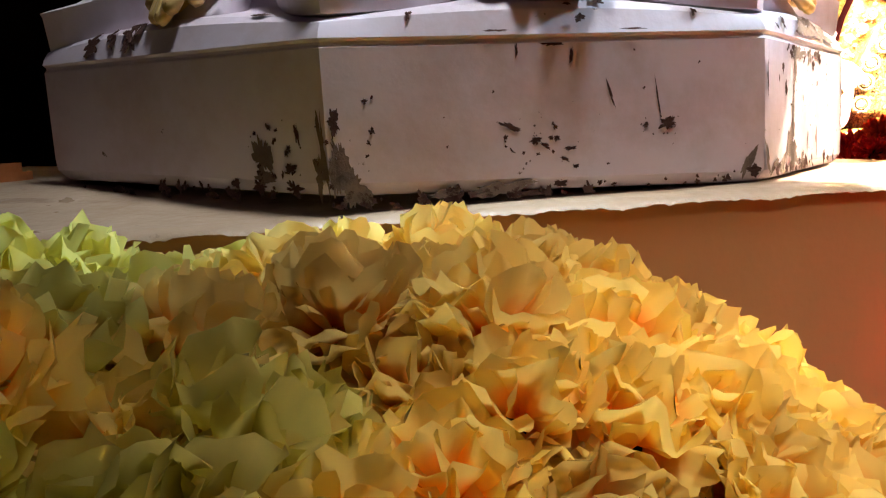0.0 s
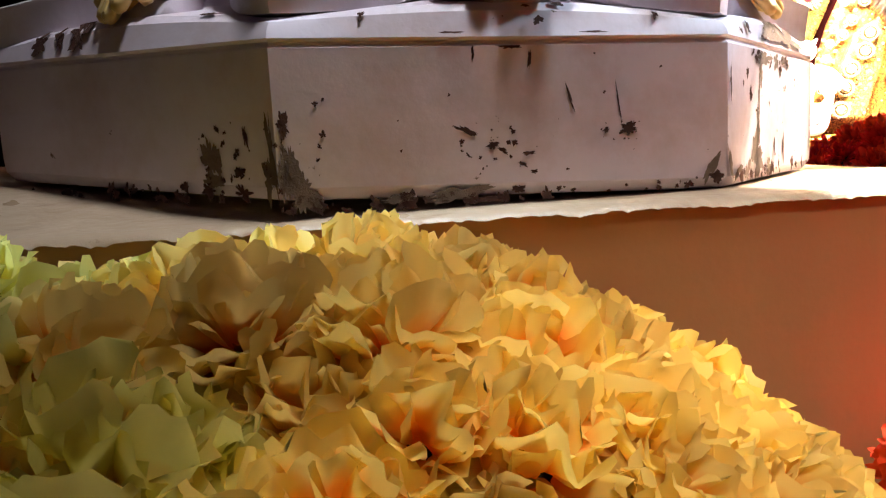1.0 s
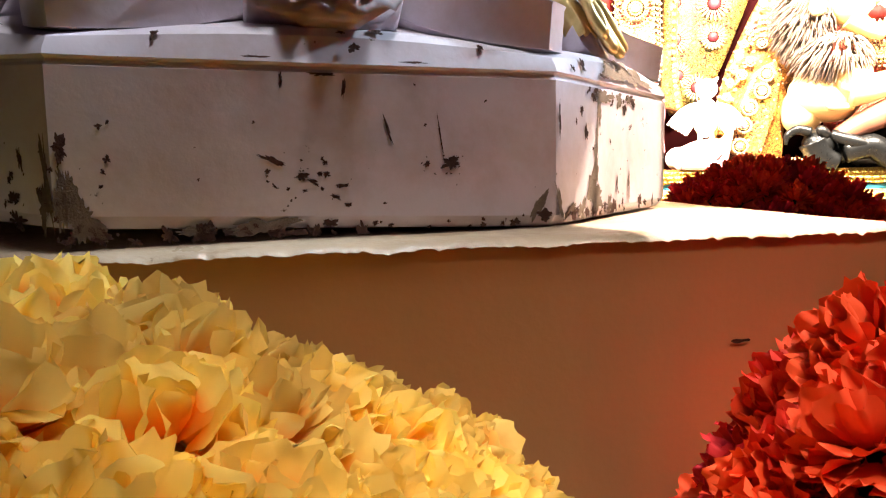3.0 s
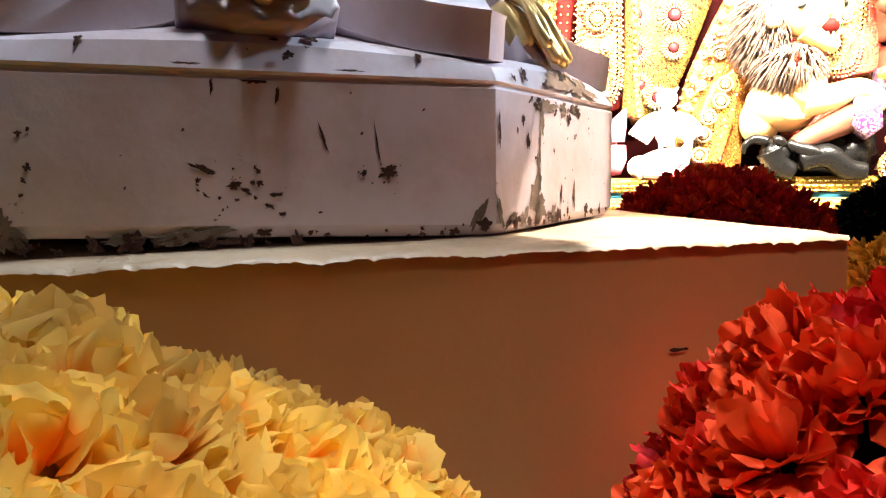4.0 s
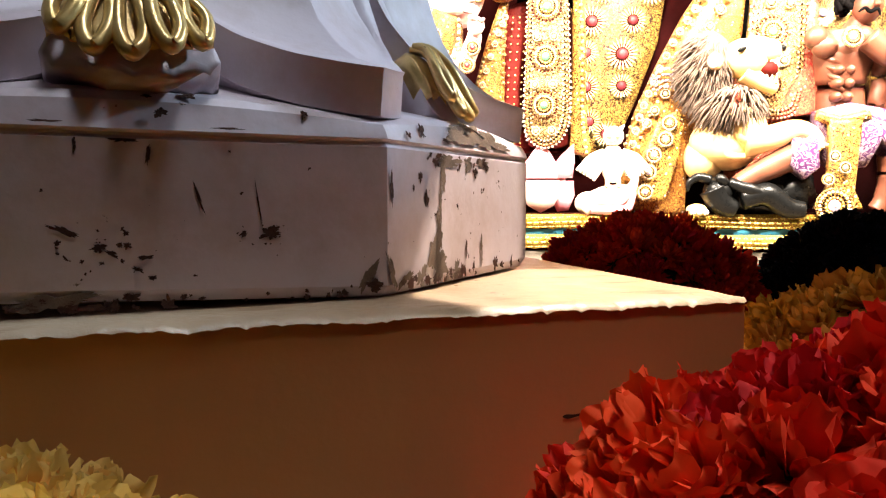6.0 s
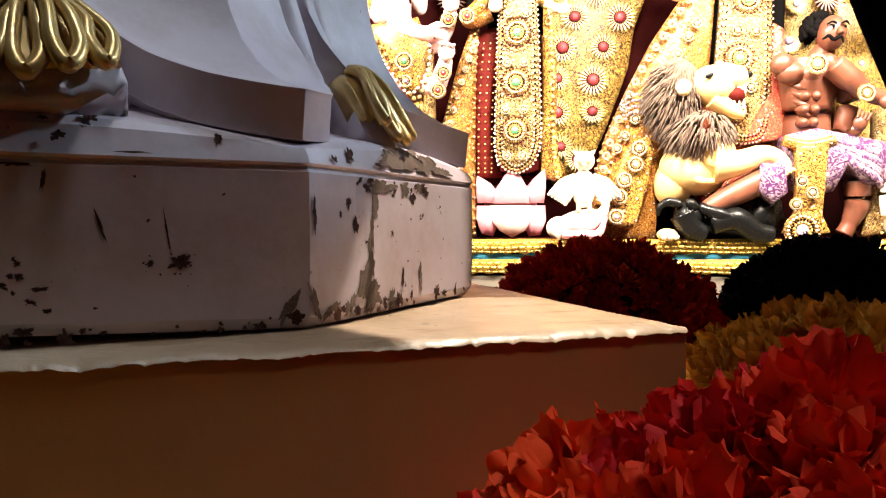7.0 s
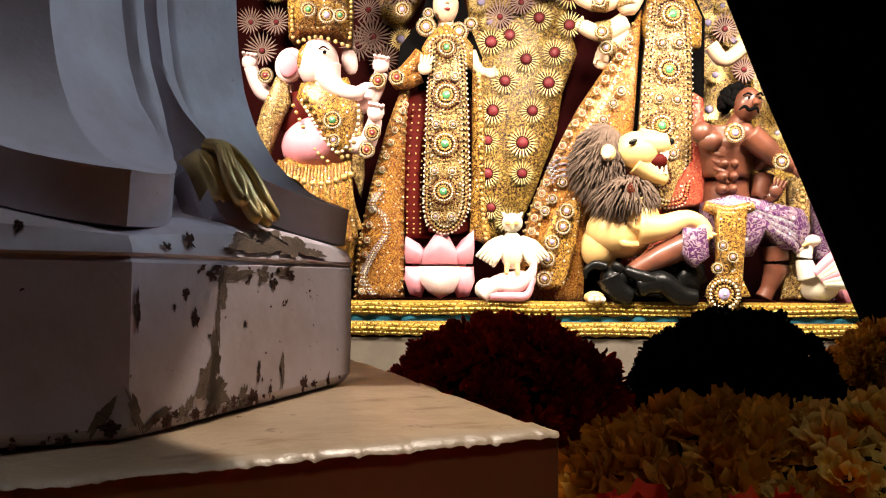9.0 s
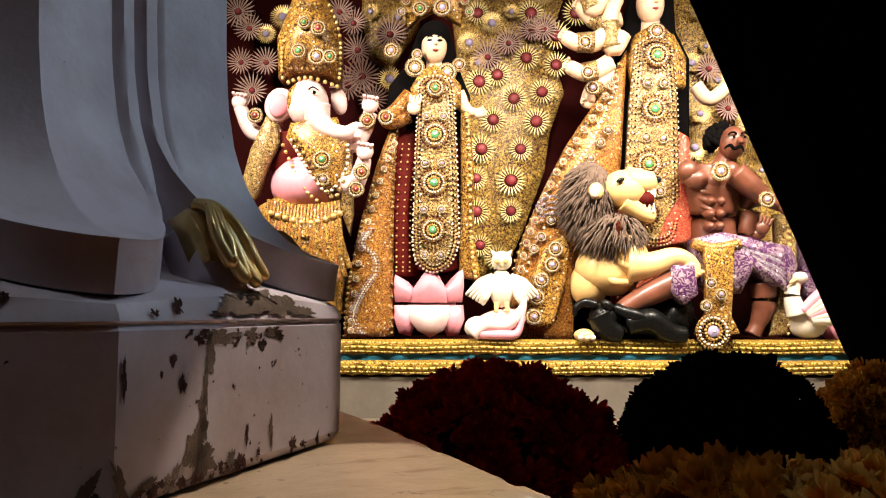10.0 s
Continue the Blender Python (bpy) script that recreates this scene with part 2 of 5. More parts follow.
def tube(bm, pts, radii, mat=0, seg=10, flatten=1.0):
    """A limb along points, with a radius at each."""
    pts = [Vector(p) for p in pts]
    rings = []
    for i, p in enumerate(pts):
        d = (pts[min(i + 1, len(pts) - 1)] - pts[max(i - 1, 0)]).normalized()
        q = d.to_track_quat("Z", "Y").to_matrix()
        r = radii[i] if isinstance(radii, (list, tuple)) else radii
        rings.append([p + q @ Vector((r * math.cos(a), r * flatten * math.sin(a), 0)) for a in (2 * math.pi * k / seg for k in range(seg))])
    sides(bm, rings, mat)


def curve_points(pts, n=8):
    """A smooth run of points through those given."""
    pts = [Vector(p) for p in pts]
    out = []
    for i in range(len(pts) - 1):
        p0, p1, p2, p3 = pts[max(i - 1, 0)], pts[i], pts[i + 1], pts[min(i + 2, len(pts) - 1)]
        for k in range(n):
            t = k / n
            out.append(0.5 * (2 * p1 + (p2 - p0) * t + (2 * p0 - 5 * p1 + 4 * p2 - p3) * t * t + (3 * p1 - p0 - 3 * p2 + p3) * t ** 3))
    return out + [pts[-1]]


def limb(bm, pts, radii, mat=0, seg=10, n=6):
    c = curve_points(pts, n)
    rr = [radii[min(int(i / n), len(radii) - 2)] * (1 - (i / n) % 1) + radii[min(int(i / n) + 1, len(radii) - 1)] * ((i / n) % 1) for i in range(len(c) - 1)] + [radii[-1]]
    tube(bm, c, rr, mat, seg)


def ball(bm, centre, size, mat=0, turn=(0, 0, 0), seg=16, rough=0.0, rate=12.0):
    m = Matrix.Translation(centre) @ Euler([radians(a) for a in turn]).to_matrix().to_4x4() @ Matrix.Diagonal((*size, 1))
    rows = max(6, seg * 2 // 3)

    def at(row, k):
        e, a = math.pi * row / rows, 2 * math.pi * k / seg
        p = Vector((math.sin(e) * math.cos(a), math.sin(e) * math.sin(a), math.cos(e)))
        return bm.verts.new(m @ (p * (1 + rough * (noise.noise(p * rate * 0.3 + Vector(centre)) if rough else 0))))

    top, low = at(0, 0), at(rows, 0)
    rings = [[at(j, k) for k in range(seg)] for j in range(1, rows)]
    for k in range(seg):
        q = (k + 1) % seg
        bm.faces.new((top, rings[0][k], rings[0][q])).material_index = mat
        bm.faces.new((low, rings[-1][q], rings[-1][k])).material_index = mat
        for r0, r1 in zip(rings, rings[1:]):
            bm.faces.new((r0[k], r1[k], r1[q], r0[q])).material_index = mat


PHI = (1 + 5 ** 0.5) / 2
ICO = [Vector(p).normalized() for p in ((-1, PHI, 0), (1, PHI, 0), (-1, -PHI, 0), (1, -PHI, 0), (0, -1, PHI), (0, 1, PHI), (0, -1, -PHI), (0, 1, -PHI), (PHI, 0, -1), (PHI, 0, 1), (-PHI, 0, -1), (-PHI, 0, 1))]
ICO_FACES = ((0, 11, 5), (0, 5, 1), (0, 1, 7), (0, 7, 10), (0, 10, 11), (1, 5, 9), (5, 11, 4), (11, 10, 2), (10, 7, 6), (7, 1, 8),
             (3, 9, 4), (3, 4, 2), (3, 2, 6), (3, 6, 8), (3, 8, 9), (4, 9, 5), (2, 4, 11), (6, 2, 10), (8, 6, 7), (9, 8, 1))


def bead(bm, c, r, mat):
    vs = [bm.verts.new(Vector(c) + p * r) for p in ICO]
    for f in ICO_FACES:
        bm.faces.new([vs[i] for i in f]).material_index = mat


def slab(bm, outline, y0, y1, mat=0, bulge=0.0):
    """A plate in the x-z plane from an outline, y0 to y1 deep, its front swelling by bulge."""
    cx, cz = sum(p[0] for p in outline) / len(outline), sum(p[1] for p in outline) / len(outline)
    rings = [[(x, y1, z) for x, z in outline], [(x, y0, z) for x, z in outline]]
    for k in (0.92, 0.7, 0.4, 0.1):
        rings.append([(cx + (x - cx) * k, y0 - bulge * (1 - k * k) - 0.004, cz + (z - cz) * k) for x, z in outline])
    sides(bm, rings, mat)


def box(bm, lo, hi, mat=0, bevel=0.0):
    made = bmesh.ops.create_cube(bm, size=1)
    for v in made["verts"]:
        v.co = Vector([(lo[i] + hi[i]) / 2 + v.co[i] * (hi[i] - lo[i]) for i in range(3)])
    faces = {f for v in made["verts"] for f in v.link_faces}
    for f in faces:
        f.material_index = mat
    if bevel:
        bmesh.ops.bevel(bm, geom=list({e for f in faces for e in f.edges}), offset=bevel, segments=2, affect="EDGES", material=mat)


# ---- the setting ----
bm = bmesh.new()
box(bm, (-9, -7, -0.2), (9, 9, 0.0))
tagged(mesh("floor", bm, FLOOR, flat=True), "pale worn floor of the hall", "floor", kind="structure")
# added walls and ceiling, coloured near-black for the unlit hall
for name, lo, hi in (("wall_south", (-9, -7.2, 0), (9, -7, 5)), ("wall_north", (-9, 9, 0), (9, 9.2, 5)),
                     ("wall_west", (-9.2, -7.2, 0), (-9, 9.2, 5)), ("wall_east", (9, -7.2, 0), (9.2, 9.2, 5))):
    bm = bmesh.new()
    box(bm, lo, hi)
    tagged(mesh(name, bm, HALL, flat=True), "added near-black wall standing for the unlit hall", "wall", kind="structure")
bm = bmesh.new()
box(bm, (-9.2, -7.2, 5), (9.2, 9.2, 5.2))
tagged(mesh("ceiling", bm, HALL, flat=True), "added near-black ceiling closing off the unlit hall", "ceiling", kind="structure")

# ---- plinth ----
def plinth():
    thing = tagged(empty("plinth"), "brown-painted cement plinth with a chipped cream top", "plinth")
    x0, x1, y0, y1 = -1.55, 0.0, 0.0, 1.35

    def height(x, y):
        back = smooth(0.0, 0.25, y)
        return 0.449 - 0.006 * x + back * max(0.0, -0.30 - x) * 0.045 + 0.0012 * noise.noise(Vector((x * 9, y * 9, 3)))

    xs = [x0 + (x1 - x0) * i / 420 for i in range(421)]
    ys = [y0 + (y1 - y0) * (i / 60) for i in range(61)]

    def edge(x, y):
        return x + 0.024 * smooth(0, 0.6, y) * smooth(-0.3, 0, x)

    bm = bmesh.new()
    grid = []
    for y in ys:
        row = []
        for x in xs:
            chip = 0.0
            d = min(y - y0, x1 - x)
            if d < 0.012:
                chip = 0.003 + 0.005 * max(0.0, noise.noise(Vector((x * 21, y * 21, 0)))) + 0.004 * max(0, noise.noise(Vector((x * 110, y * 110, 5))))
            row.append(bm.verts.new((edge(x, y), y, height(x, y) - chip)))
        grid.append(row)
    for a, b in zip(grid, grid[1:]):
        for i in range(len(xs) - 1):
            bm.faces.new((a[i], a[i + 1], b[i + 1], b[i]))
    # the slab's rim
    rim = [grid[0][i] for i in range(len(xs))] + [grid[j][-1] for j in range(1, len(ys))]
    low = []
    for v in rim:
        drop = 0.004 + 0.012 * max(0.0, noise.noise(Vector((v.co.x * 11, v.co.y * 11, 7))) - 0.3) + 0.0015 * noise.noise(Vector((v.co.x * 90, v.co.y * 90, 2)))
        low.append(bm.verts.new((v.co.x + (0.003 if v.co.y > 0.001 else 0), v.co.y - (0.003 if v.co.y <= 0.001 else 0), v.co.z - max(0.003, drop))))
    for i in range(len(rim) - 1):
        bm.faces.new((rim[i], low[i], low[i + 1], rim[i + 1]))
    part("top", bm, TOP, thing, "cream cement top with a chipped edge")
    bm = bmesh.new()
    n = 24
    front = [(x0 + (x1 - x0) * i / n, 0.0) for i in range(n + 1)] + [(edge(0, y1 * i / n), y1 * i / n) for i in range(1, n + 1)]
    back = [(x0, y1)]
    ring = front + back
    sides(bm, [[(x, y, 0) for x, y in ring], [(x, y, 0.2) for x, y in ring], [(x, y, height(x, y) - 0.007) for x, y in ring]], cap=False)
    part("wall", bm, SIDE, thing, "brown wall paint with faint streaks", flat=True)
    bm = bmesh.new()
    bm.faces.new([bm.verts.new((-0.203 + 0.011 * math.cos(t * 0.3), -0.0012, 0.341 + 0.0020 * math.sin(t * 0.3) * (1 + 0.4 * math.sin(t)))) for t in range(21)])
    part("scuff", bm, BARE, thing, "dark scuff mark", flat=True)
    return thing


plinth()

# ---- pedestal ----
CENTRE = Vector((-0.60, 0.50, 0))
CORNERS = [Vector(c) for c in ((-1.107, 0.235, 0), (-0.81, 0.015, 0), (-0.363, 0.076, 0), (-0.083, 0.344, 0),
                               (-0.05, 0.70, 0), (-0.30, 0.98, 0), (-0.75, 1.02, 0), (-1.12, 0.72, 0))]
FLARE = [(0.60, 0.0), (0.674, 0.0), (0.687, 0.033), (0.705, 0.063), (0.735, 0.093), (0.772, 0.115), (0.816, 0.13), (0.876, 0.14), (0.95, 0.144), (1.1, 0.147), (1.7, 0.15)]


def flare(z):
    for (a, p), (b, q) in zip(FLARE, FLARE[1:]):
        if z <= b:
            return p + (q - p) * (z - a) / (b - a)
    return FLARE[-1][1]


def pedestal():
    thing = tagged(empty("pedestal"), "white-painted faceted pedestal with worn chipped paint on the plinth", "pedestal")
    steps = 14

    def ring(inset, z, arch=0.0, tilt=0.0):
        out = []
        for k, a in enumerate(CORNERS):
            b = CORNERS[(k + 1) % 8]
            for i in range(steps):
                s = i / steps
                p = a.lerp(b, s)
                # corners a little rounded
                near = min(s, 1 - s) * (b - a).length
                pull = 0.0012 * max(0.0, 1 - near / 0.02)
                d = (CENTRE - p).normalized()
                p = p + d * (inset + pull)
                lift = tilt * max(0.0, -0.36 - p.x) + 0.045 * max(0.0, -0.80 - p.x)
                out.append((p.x, p.y, z + arch * math.sin(math.pi * s) + lift))
        return out

    bm = bmesh.new()
    rings = [ring(0.022, 0.4515, 0, 0.042), ring(0.010, 0.453, 0, 0.042), ring(0.001, 0.464, 0, 0.040), ring(0.0, 0.50, 0, 0.01), ring(0.0, 0.598), ring(0.0022, 0.6008),
             ring(0.0022, 0.6032), ring(-0.001, 0.606), ring(0.001, 0.612), ring(0.006, 0.620, 0.010), ring(0.014, 0.624, 0.014), ring(0.03, 0.628, 0.015),
             ring(0.07, 0.640, 0.012), ring(0.10, 0.655, 0.006), ring(0.13, 0.69), ring(0.15, 0.76), ring(0.165, 0.9), ring(0.17, 1.68)]
    sides(bm, rings)
    body = part("base", bm, WHITE, thing, "dull white base block with chipped paint", sharp=24)

    # the scalloped bell above, one lobe over each corner
    for k, c in enumerate(CORNERS):
        c0, c2 = CORNERS[k - 1], CORNERS[(k + 1) % 8]
        us = [-1 + 2 * i / 60 for i in range(61)]
        bm = bmesh.new()
        outer = []
        levels = 36
        for j in range(levels + 1):
            row = []
            for u in us:
                # a plate folded along the corner, the fold a little rounded
                fold = math.sqrt(u * u + 0.006) - 0.0775 * (1 - abs(u))
                p = c.lerp((c + (c2 if u > 0 else c0)) / 2, min(1.0, fold)) - CENTRE
                a, rr = math.atan2(p.y, p.x), p.length - 0.004
                e = 2.7 if u > 0 else 2.15
                zb = 0.674 + 0.23 * (1 - max(0.0, 1 - 0.96 * abs(u) ** e) ** (1 / e))
                z = zb + (1.69 - zb) * (j / levels) ** 2.2
                panel = smooth(0.004, 0.012, z - zb) * smooth(0.80, 0.765, abs(u))
                groove = smooth(0.035, 0.0, abs(abs(u) - 0.785)) * smooth(0.02, 0.05, z - zb)
                r = rr - flare(z) - 0.0045 * panel - 0.006 * groove - 0.02 * smooth(0.95, 1.0, abs(u))
                row.append((CENTRE.x + r * math.cos(a), CENTRE.y + r * math.sin(a), z))
            outer.append(row)
        lip = []
        for p in outer[0]:
            d = (Vector((CENTRE.x, CENTRE.y, p[2])) - Vector(p)).normalized()
            lip.append((p[0] + d.x * 0.002, p[1] + d.y * 0.002, p[2] - 0.004))
        band = [(p[0] + (CENTRE.x - p[0]) * 0.012, p[1] + (CENTRE.y - p[1]) * 0.012, p[2] - 0.046) for p in outer[0]]
        inner = [(p[0] + (CENTRE.x - p[0]) * 0.20, p[1] + (CENTRE.y - p[1]) * 0.20, p[2] - 0.050) for p in outer[0]]
        sides(bm, [inner, band, lip] + outer, closed=False, cap=False)
        part("bell_lobe", bm, WHITE, thing, sharp=33)

    # gilded leaf clasps between the lobes: a plaster backing with looped gilt fingers fanned over it
    for k in range(8):
        a, b = CORNERS[k - 1], CORNERS[k]
        m = (a + b) / 2
        n = (m - CENTRE).normalized()
        side = Vector((-n.y, n.x, 0))
        foot = m - n * 0.040
        wide, sink = (1.45, 0.0) if k == 2 else (0.80, 0.020)

        def on_leaf(u, v, out=0.0):
            half = (0.016 + 0.034 * v ** 0.8) * wide
            fwd = -0.040 + (0.062 * v + 0.020 * v * v) * (1.0 if k == 2 else 0.85) - 0.014 * u * u * v
            z = 0.745 - 0.045 * v - 0.032 * v * v + 0.012 * math.sin(math.pi * min(1.0, v)) - 0.004 * u * u - sink
            return foot + n * (fwd + out) + side * half * u + Vector((0, 0, z + out * 0.8))

        bm = bmesh.new()
        rings = []
        for j in range(15):
            v = j / 14
            front = [on_leaf(u, v * (1 - 0.16 * u * u - 0.10 * abs(math.sin(u * 3 * math.pi)) * v)) for u in (-1 + i / 15 for i in range(31))]
            rings.append(front + [p - n * 0.020 - Vector((0, 0, 0.012)) for p in front[::-1]])
        sides(bm, rings)
        leaf = part("leaf_clasp", bm, GILT, thing, "gilded acanthus leaf clasp")
        fingers = 5
        for q in range(fingers):
            uc = -0.80 + 1.60 * q / (fingers - 1)
            w = 0.150
            top = uc * 0.55
            end = 1.02 - 0.20 * uc * uc
            sway = 0.10 * math.sin(q * 1.7 + 0.4)
            path = [(top - 0.10, 0.02), (top - 0.16 + sway, 0.30), (uc - w + sway * 0.5, 0.62), (uc - w * 0.95, end - 0.10), (uc, end + 0.03),
                    (uc + w * 0.95, end - 0.10), (uc + w * 0.75 + sway * 0.5, 0.66), (top + 0.09 + sway, 0.36), (top + 0.04, 0.06)]
            bm = bmesh.new()
            lift = 0.0055 + 0.0035 * math.cos(q * 2.1)
            limb(bm, [on_leaf(u, max(0.0, v), lift + 0.003 * math.sin(3 * v)) for u, v in path], [0.0035, 0.0048, 0.0062, 0.0068, 0.0072, 0.0066, 0.0058, 0.0046, 0.0035], 0, 8, 6)
            part("gilt_finger", bm, GILT, leaf)
        bm = bmesh.new()
        rings = []
        for j in range(15):
            v = 0.10 + 0.98 * j / 14
            front = [on_leaf(u * 1.06, v * (1 - 0.14 * u * u - 0.05 * abs(math.sin(u * 2.5 * math.pi)))) - Vector((0, 0, 0.013)) - n * 0.002 for u in (-1 + i / 15 for i in range(31))]
            rings.append(front + [p - n * 0.030 - Vector((0, 0, 0.022)) for p in front[::-1]])
        sides(bm, rings)
        part("leaf_backing", bm, WHITE, leaf, "white-painted backing under the leaf")
    return thing, body


def paint_flaking(parent):
    """Irregular bare places in the paint, on the faces between the corners."""
    random.seed(5)
    bm = bmesh.new()

    def patch(k, s, z, w, h, ragged=0.5, turn=0.0):
        a, b = CORNERS[k], CORNERS[(k + 1) % 8]
        d = (b - a).normalized()
        n = Vector((d.y, -d.x, 0))
        o = a + d * s
        pts = []
        count = 96
        seed = random.random() * 50
        for i in range(count):
            t = 2 * math.pi * i / count
            r = 1 + ragged * noise.noise(Vector((math.cos(t) * 1.7, math.sin(t) * 1.7, seed))) + 0.55 * ragged * noise.noise(Vector((math.cos(t) * 5, math.sin(t) * 5, seed))) + 0.22 * ragged * noise.noise(Vector((math.cos(t) * 9, math.sin(t) * 9, seed)))
            u, v = r * w / 2 * math.cos(t), r * h / 2 * math.sin(t)
            u, v = u * math.cos(turn) - v * math.sin(turn), u * math.sin(turn) + v * math.cos(turn)
            out = 0.0006
            zz = min(max(z + v, 0.456), 0.598)
            pts.append(bm.verts.new(o + d * u + n * out + Vector((0, 0, zz))))
        bm.faces.new(pts).material_index = 1 if w * h > 2.2e-4 else 0

    def strew(k, s0, s1, z0, z1, count, size):
        for _ in range(count):
            q = size * (0.3 + random.random() ** 2)
            patch(k, s0 + (s1 - s0) * random.random(), z0 + (z1 - z0) * random.random(), q * (0.6 + random.random()), q * (0.5 + random.random()), 0.9, random.random() * 3)

    RISE = [(-0.001, 0.606, 0.0), (0.001, 0.612, 0.0), (0.006, 0.620, 0.010), (0.014, 0.624, 0.014), (0.03, 0.628, 0.015)]

    def rim_patch(k, s, v, w, h):
        """A bare place on the moulding above a face; v runs from its foot to its top."""
        a, b = CORNERS[k], CORNERS[(k + 1) % 8]
        run = (b - a).length
        seed, pts = random.random() * 50, []
        for i in range(44):
            t = 2 * math.pi * i / 44
            r = 1 + 0.9 * noise.noise(Vector((math.cos(t) * 1.9, math.sin(t) * 1.9, seed))) + 0.4 * noise.noise(Vector((math.cos(t) * 5, math.sin(t) * 5, seed)))
            q = min(0.98, max(0.02, (s + r * w / 2 * math.cos(t)) / run))
            g = min(3.98, max(0.05, 4 * (v + r * h / 2 * math.sin(t))))
            (i0, z0, a0), (i1, z1, a1) = RISE[int(g)], RISE[int(g) + 1]
            e = g - int(g)
            p = a.lerp(b, q)
            d = (CENTRE - p).normalized()
            p = p + d * (i0 + (i1 - i0) * e - 0.0022)
            pts.append(bm.verts.new((p.x, p.y, z0 + (z1 - z0) * e + (a0 + (a1 - a0) * e) * math.sin(math.pi * q) + 0.0012 + 0.045 * max(0.0, -0.80 - p.x))))
        bm.faces.new(pts).material_index = 1 if w > 0.04 else 0

    for k, s, v, w, h in ((2, 0.16, 0.35, 0.05, 0.4), (2, 0.20, 0.45, 0.07, 0.5), (2, 0.25, 0.35, 0.06, 0.45), (2, 0.29, 0.25, 0.05, 0.3), (2, 0.13, 0.2, 0.03, 0.2), (2, 0.07, 0.35, 0.012, 0.3), (2, 0.04, 0.2, 0.01, 0.2),
                          (1, 0.245, 0.35, 0.010, 0.10), (1, 0.235, 0.6, 0.008, 0.12), (1, 0.16, 0.10, 0.02, 0.10), (1, 0.30, 0.08, 0.025, 0.08), (1, 0.08, 0.5, 0.006, 0.2), (1, 0.37, 0.5, 0.006, 0.2), (1, 0.27, 0.7, 0.012, 0.2),
                          (0, 0.08, 0.4, 0.02, 0.5), (0, 0.11, 0.5, 0.012, 0.4), (0, 0.14, 0.5, 0.022, 0.6), (0, 0.30, 0.8, 0.02, 0.2)):
        rim_patch(k, s, v, w, h)
    # front face
    for s, z, w, h, t in ((0.172, 0.523, 0.022, 0.005, -0.4), (0.196, 0.509, 0.010, 0.006, 0.2), (0.205, 0.504, 0.010, 0.004, -0.5), (0.231, 0.500, 0.014, 0.003, 0.1),
                          (0.225, 0.490, 0.010, 0.003, -0.5), (0.236, 0.483, 0.006, 0.004, 0), (0.336, 0.518, 0.018, 0.011, 0.1), (0.312, 0.518, 0.007, 0.004, 0.4),
                          (0.326, 0.544, 0.0016, 0.032, 0.15), (0.275, 0.549, 0.0022, 0.024, 0.3), (0.105, 0.466, 0.030, 0.008, 0), (0.160, 0.467, 0.060, 0.013, 0.05), (0.190, 0.460, 0.03, 0.006, 0),
                          (0.430, 0.474, 0.008, 0.030, -0.6), (0.437, 0.466, 0.014, 0.010, -0.4), (0.215, 0.5975, 0.026, 0.006, 0), (0.18, 0.593, 0.003, 0.012, 0), (0.235, 0.585, 0.003, 0.016, -0.2),
                          (0.008, 0.535, 0.010, 0.022, 0), (0.012, 0.500, 0.012, 0.05, 0.2), (0.020, 0.478, 0.022, 0.030, 0.4), (0.006, 0.488, 0.009, 0.042, 0)):
        patch(1, s, z, w, h, 0.75, t)
    strew(1, 0.165, 0.225, 0.485, 0.522, 20, 0.0035)
    strew(1, 0.30, 0.35, 0.508, 0.526, 12, 0.003)
    strew(1, 0.02, 0.44, 0.458, 0.468, 34, 0.010)
    strew(1, 0.0, 0.05, 0.46, 0.56, 16, 0.007)
    strew(1, 0.02, 0.44, 0.47, 0.595, 20, 0.002)
    # left face
    for s, z, w, h, t in ((0.297, 0.508, 0.019, 0.034, 0.1), (0.299, 0.490, 0.020, 0.012, 0), (0.339, 0.528, 0.004, 0.022, 0.1), (0.329, 0.498, 0.010, 0.009, 0), (0.3655, 0.515, 0.006, 0.06, 0.06), (0.362, 0.49, 0.012, 0.03, 0)):
        patch(0, s, z, w, h, 0.8, t)
    strew(0, 0.02, 0.36, 0.474, 0.486, 40, 0.010)
    strew(0, 0.28, 0.365, 0.485, 0.545, 22, 0.004)
    # right face
    for s, z, w, h, t in ((0.118, 0.575, 0.010, 0.04, 0.1), (0.112, 0.545, 0.007, 0.045, 0.0), (0.108, 0.510, 0.012, 0.05, 0.0), (0.100, 0.487, 0.032, 0.05, -0.2), (0.112, 0.475, 0.03, 0.035, 0.2),
                          (0.135, 0.590, 0.05, 0.012, 0), (0.185, 0.590, 0.022, 0.016, 0), (0.225, 0.592, 0.03, 0.010, 0), (0.225, 0.488, 0.008, 0.030, 0.1), (0.180, 0.490, 0.006, 0.020, 0), (0.078, 0.548, 0.009, 0.018, 0),
                          (0.065, 0.572, 0.008, 0.010, 0), (0.05, 0.560, 0.004, 0.006, 0), (0.035, 0.468, 0.03, 0.010, 0.3), (0.004, 0.48, 0.008, 0.045, 0.4), (0.006, 0.56, 0.005, 0.03, 0)):
        patch(2, s, z, w, h, 0.8, t)
    strew(2, 0.02, 0.38, 0.458, 0.468, 36, 0.012)
    strew(2, 0.04, 0.30, 0.475, 0.59, 30, 0.004)
    strew(2, 0.08, 0.26, 0.58, 0.597, 18, 0.010)
    tagged(part("paint_flaking", bm, [BARE, CEMENT], parent, "bare brown cement where paint flaked off", flat=True), kind="stuff")


the_pedestal, the_base = pedestal()
paint_flaking(the_pedestal)

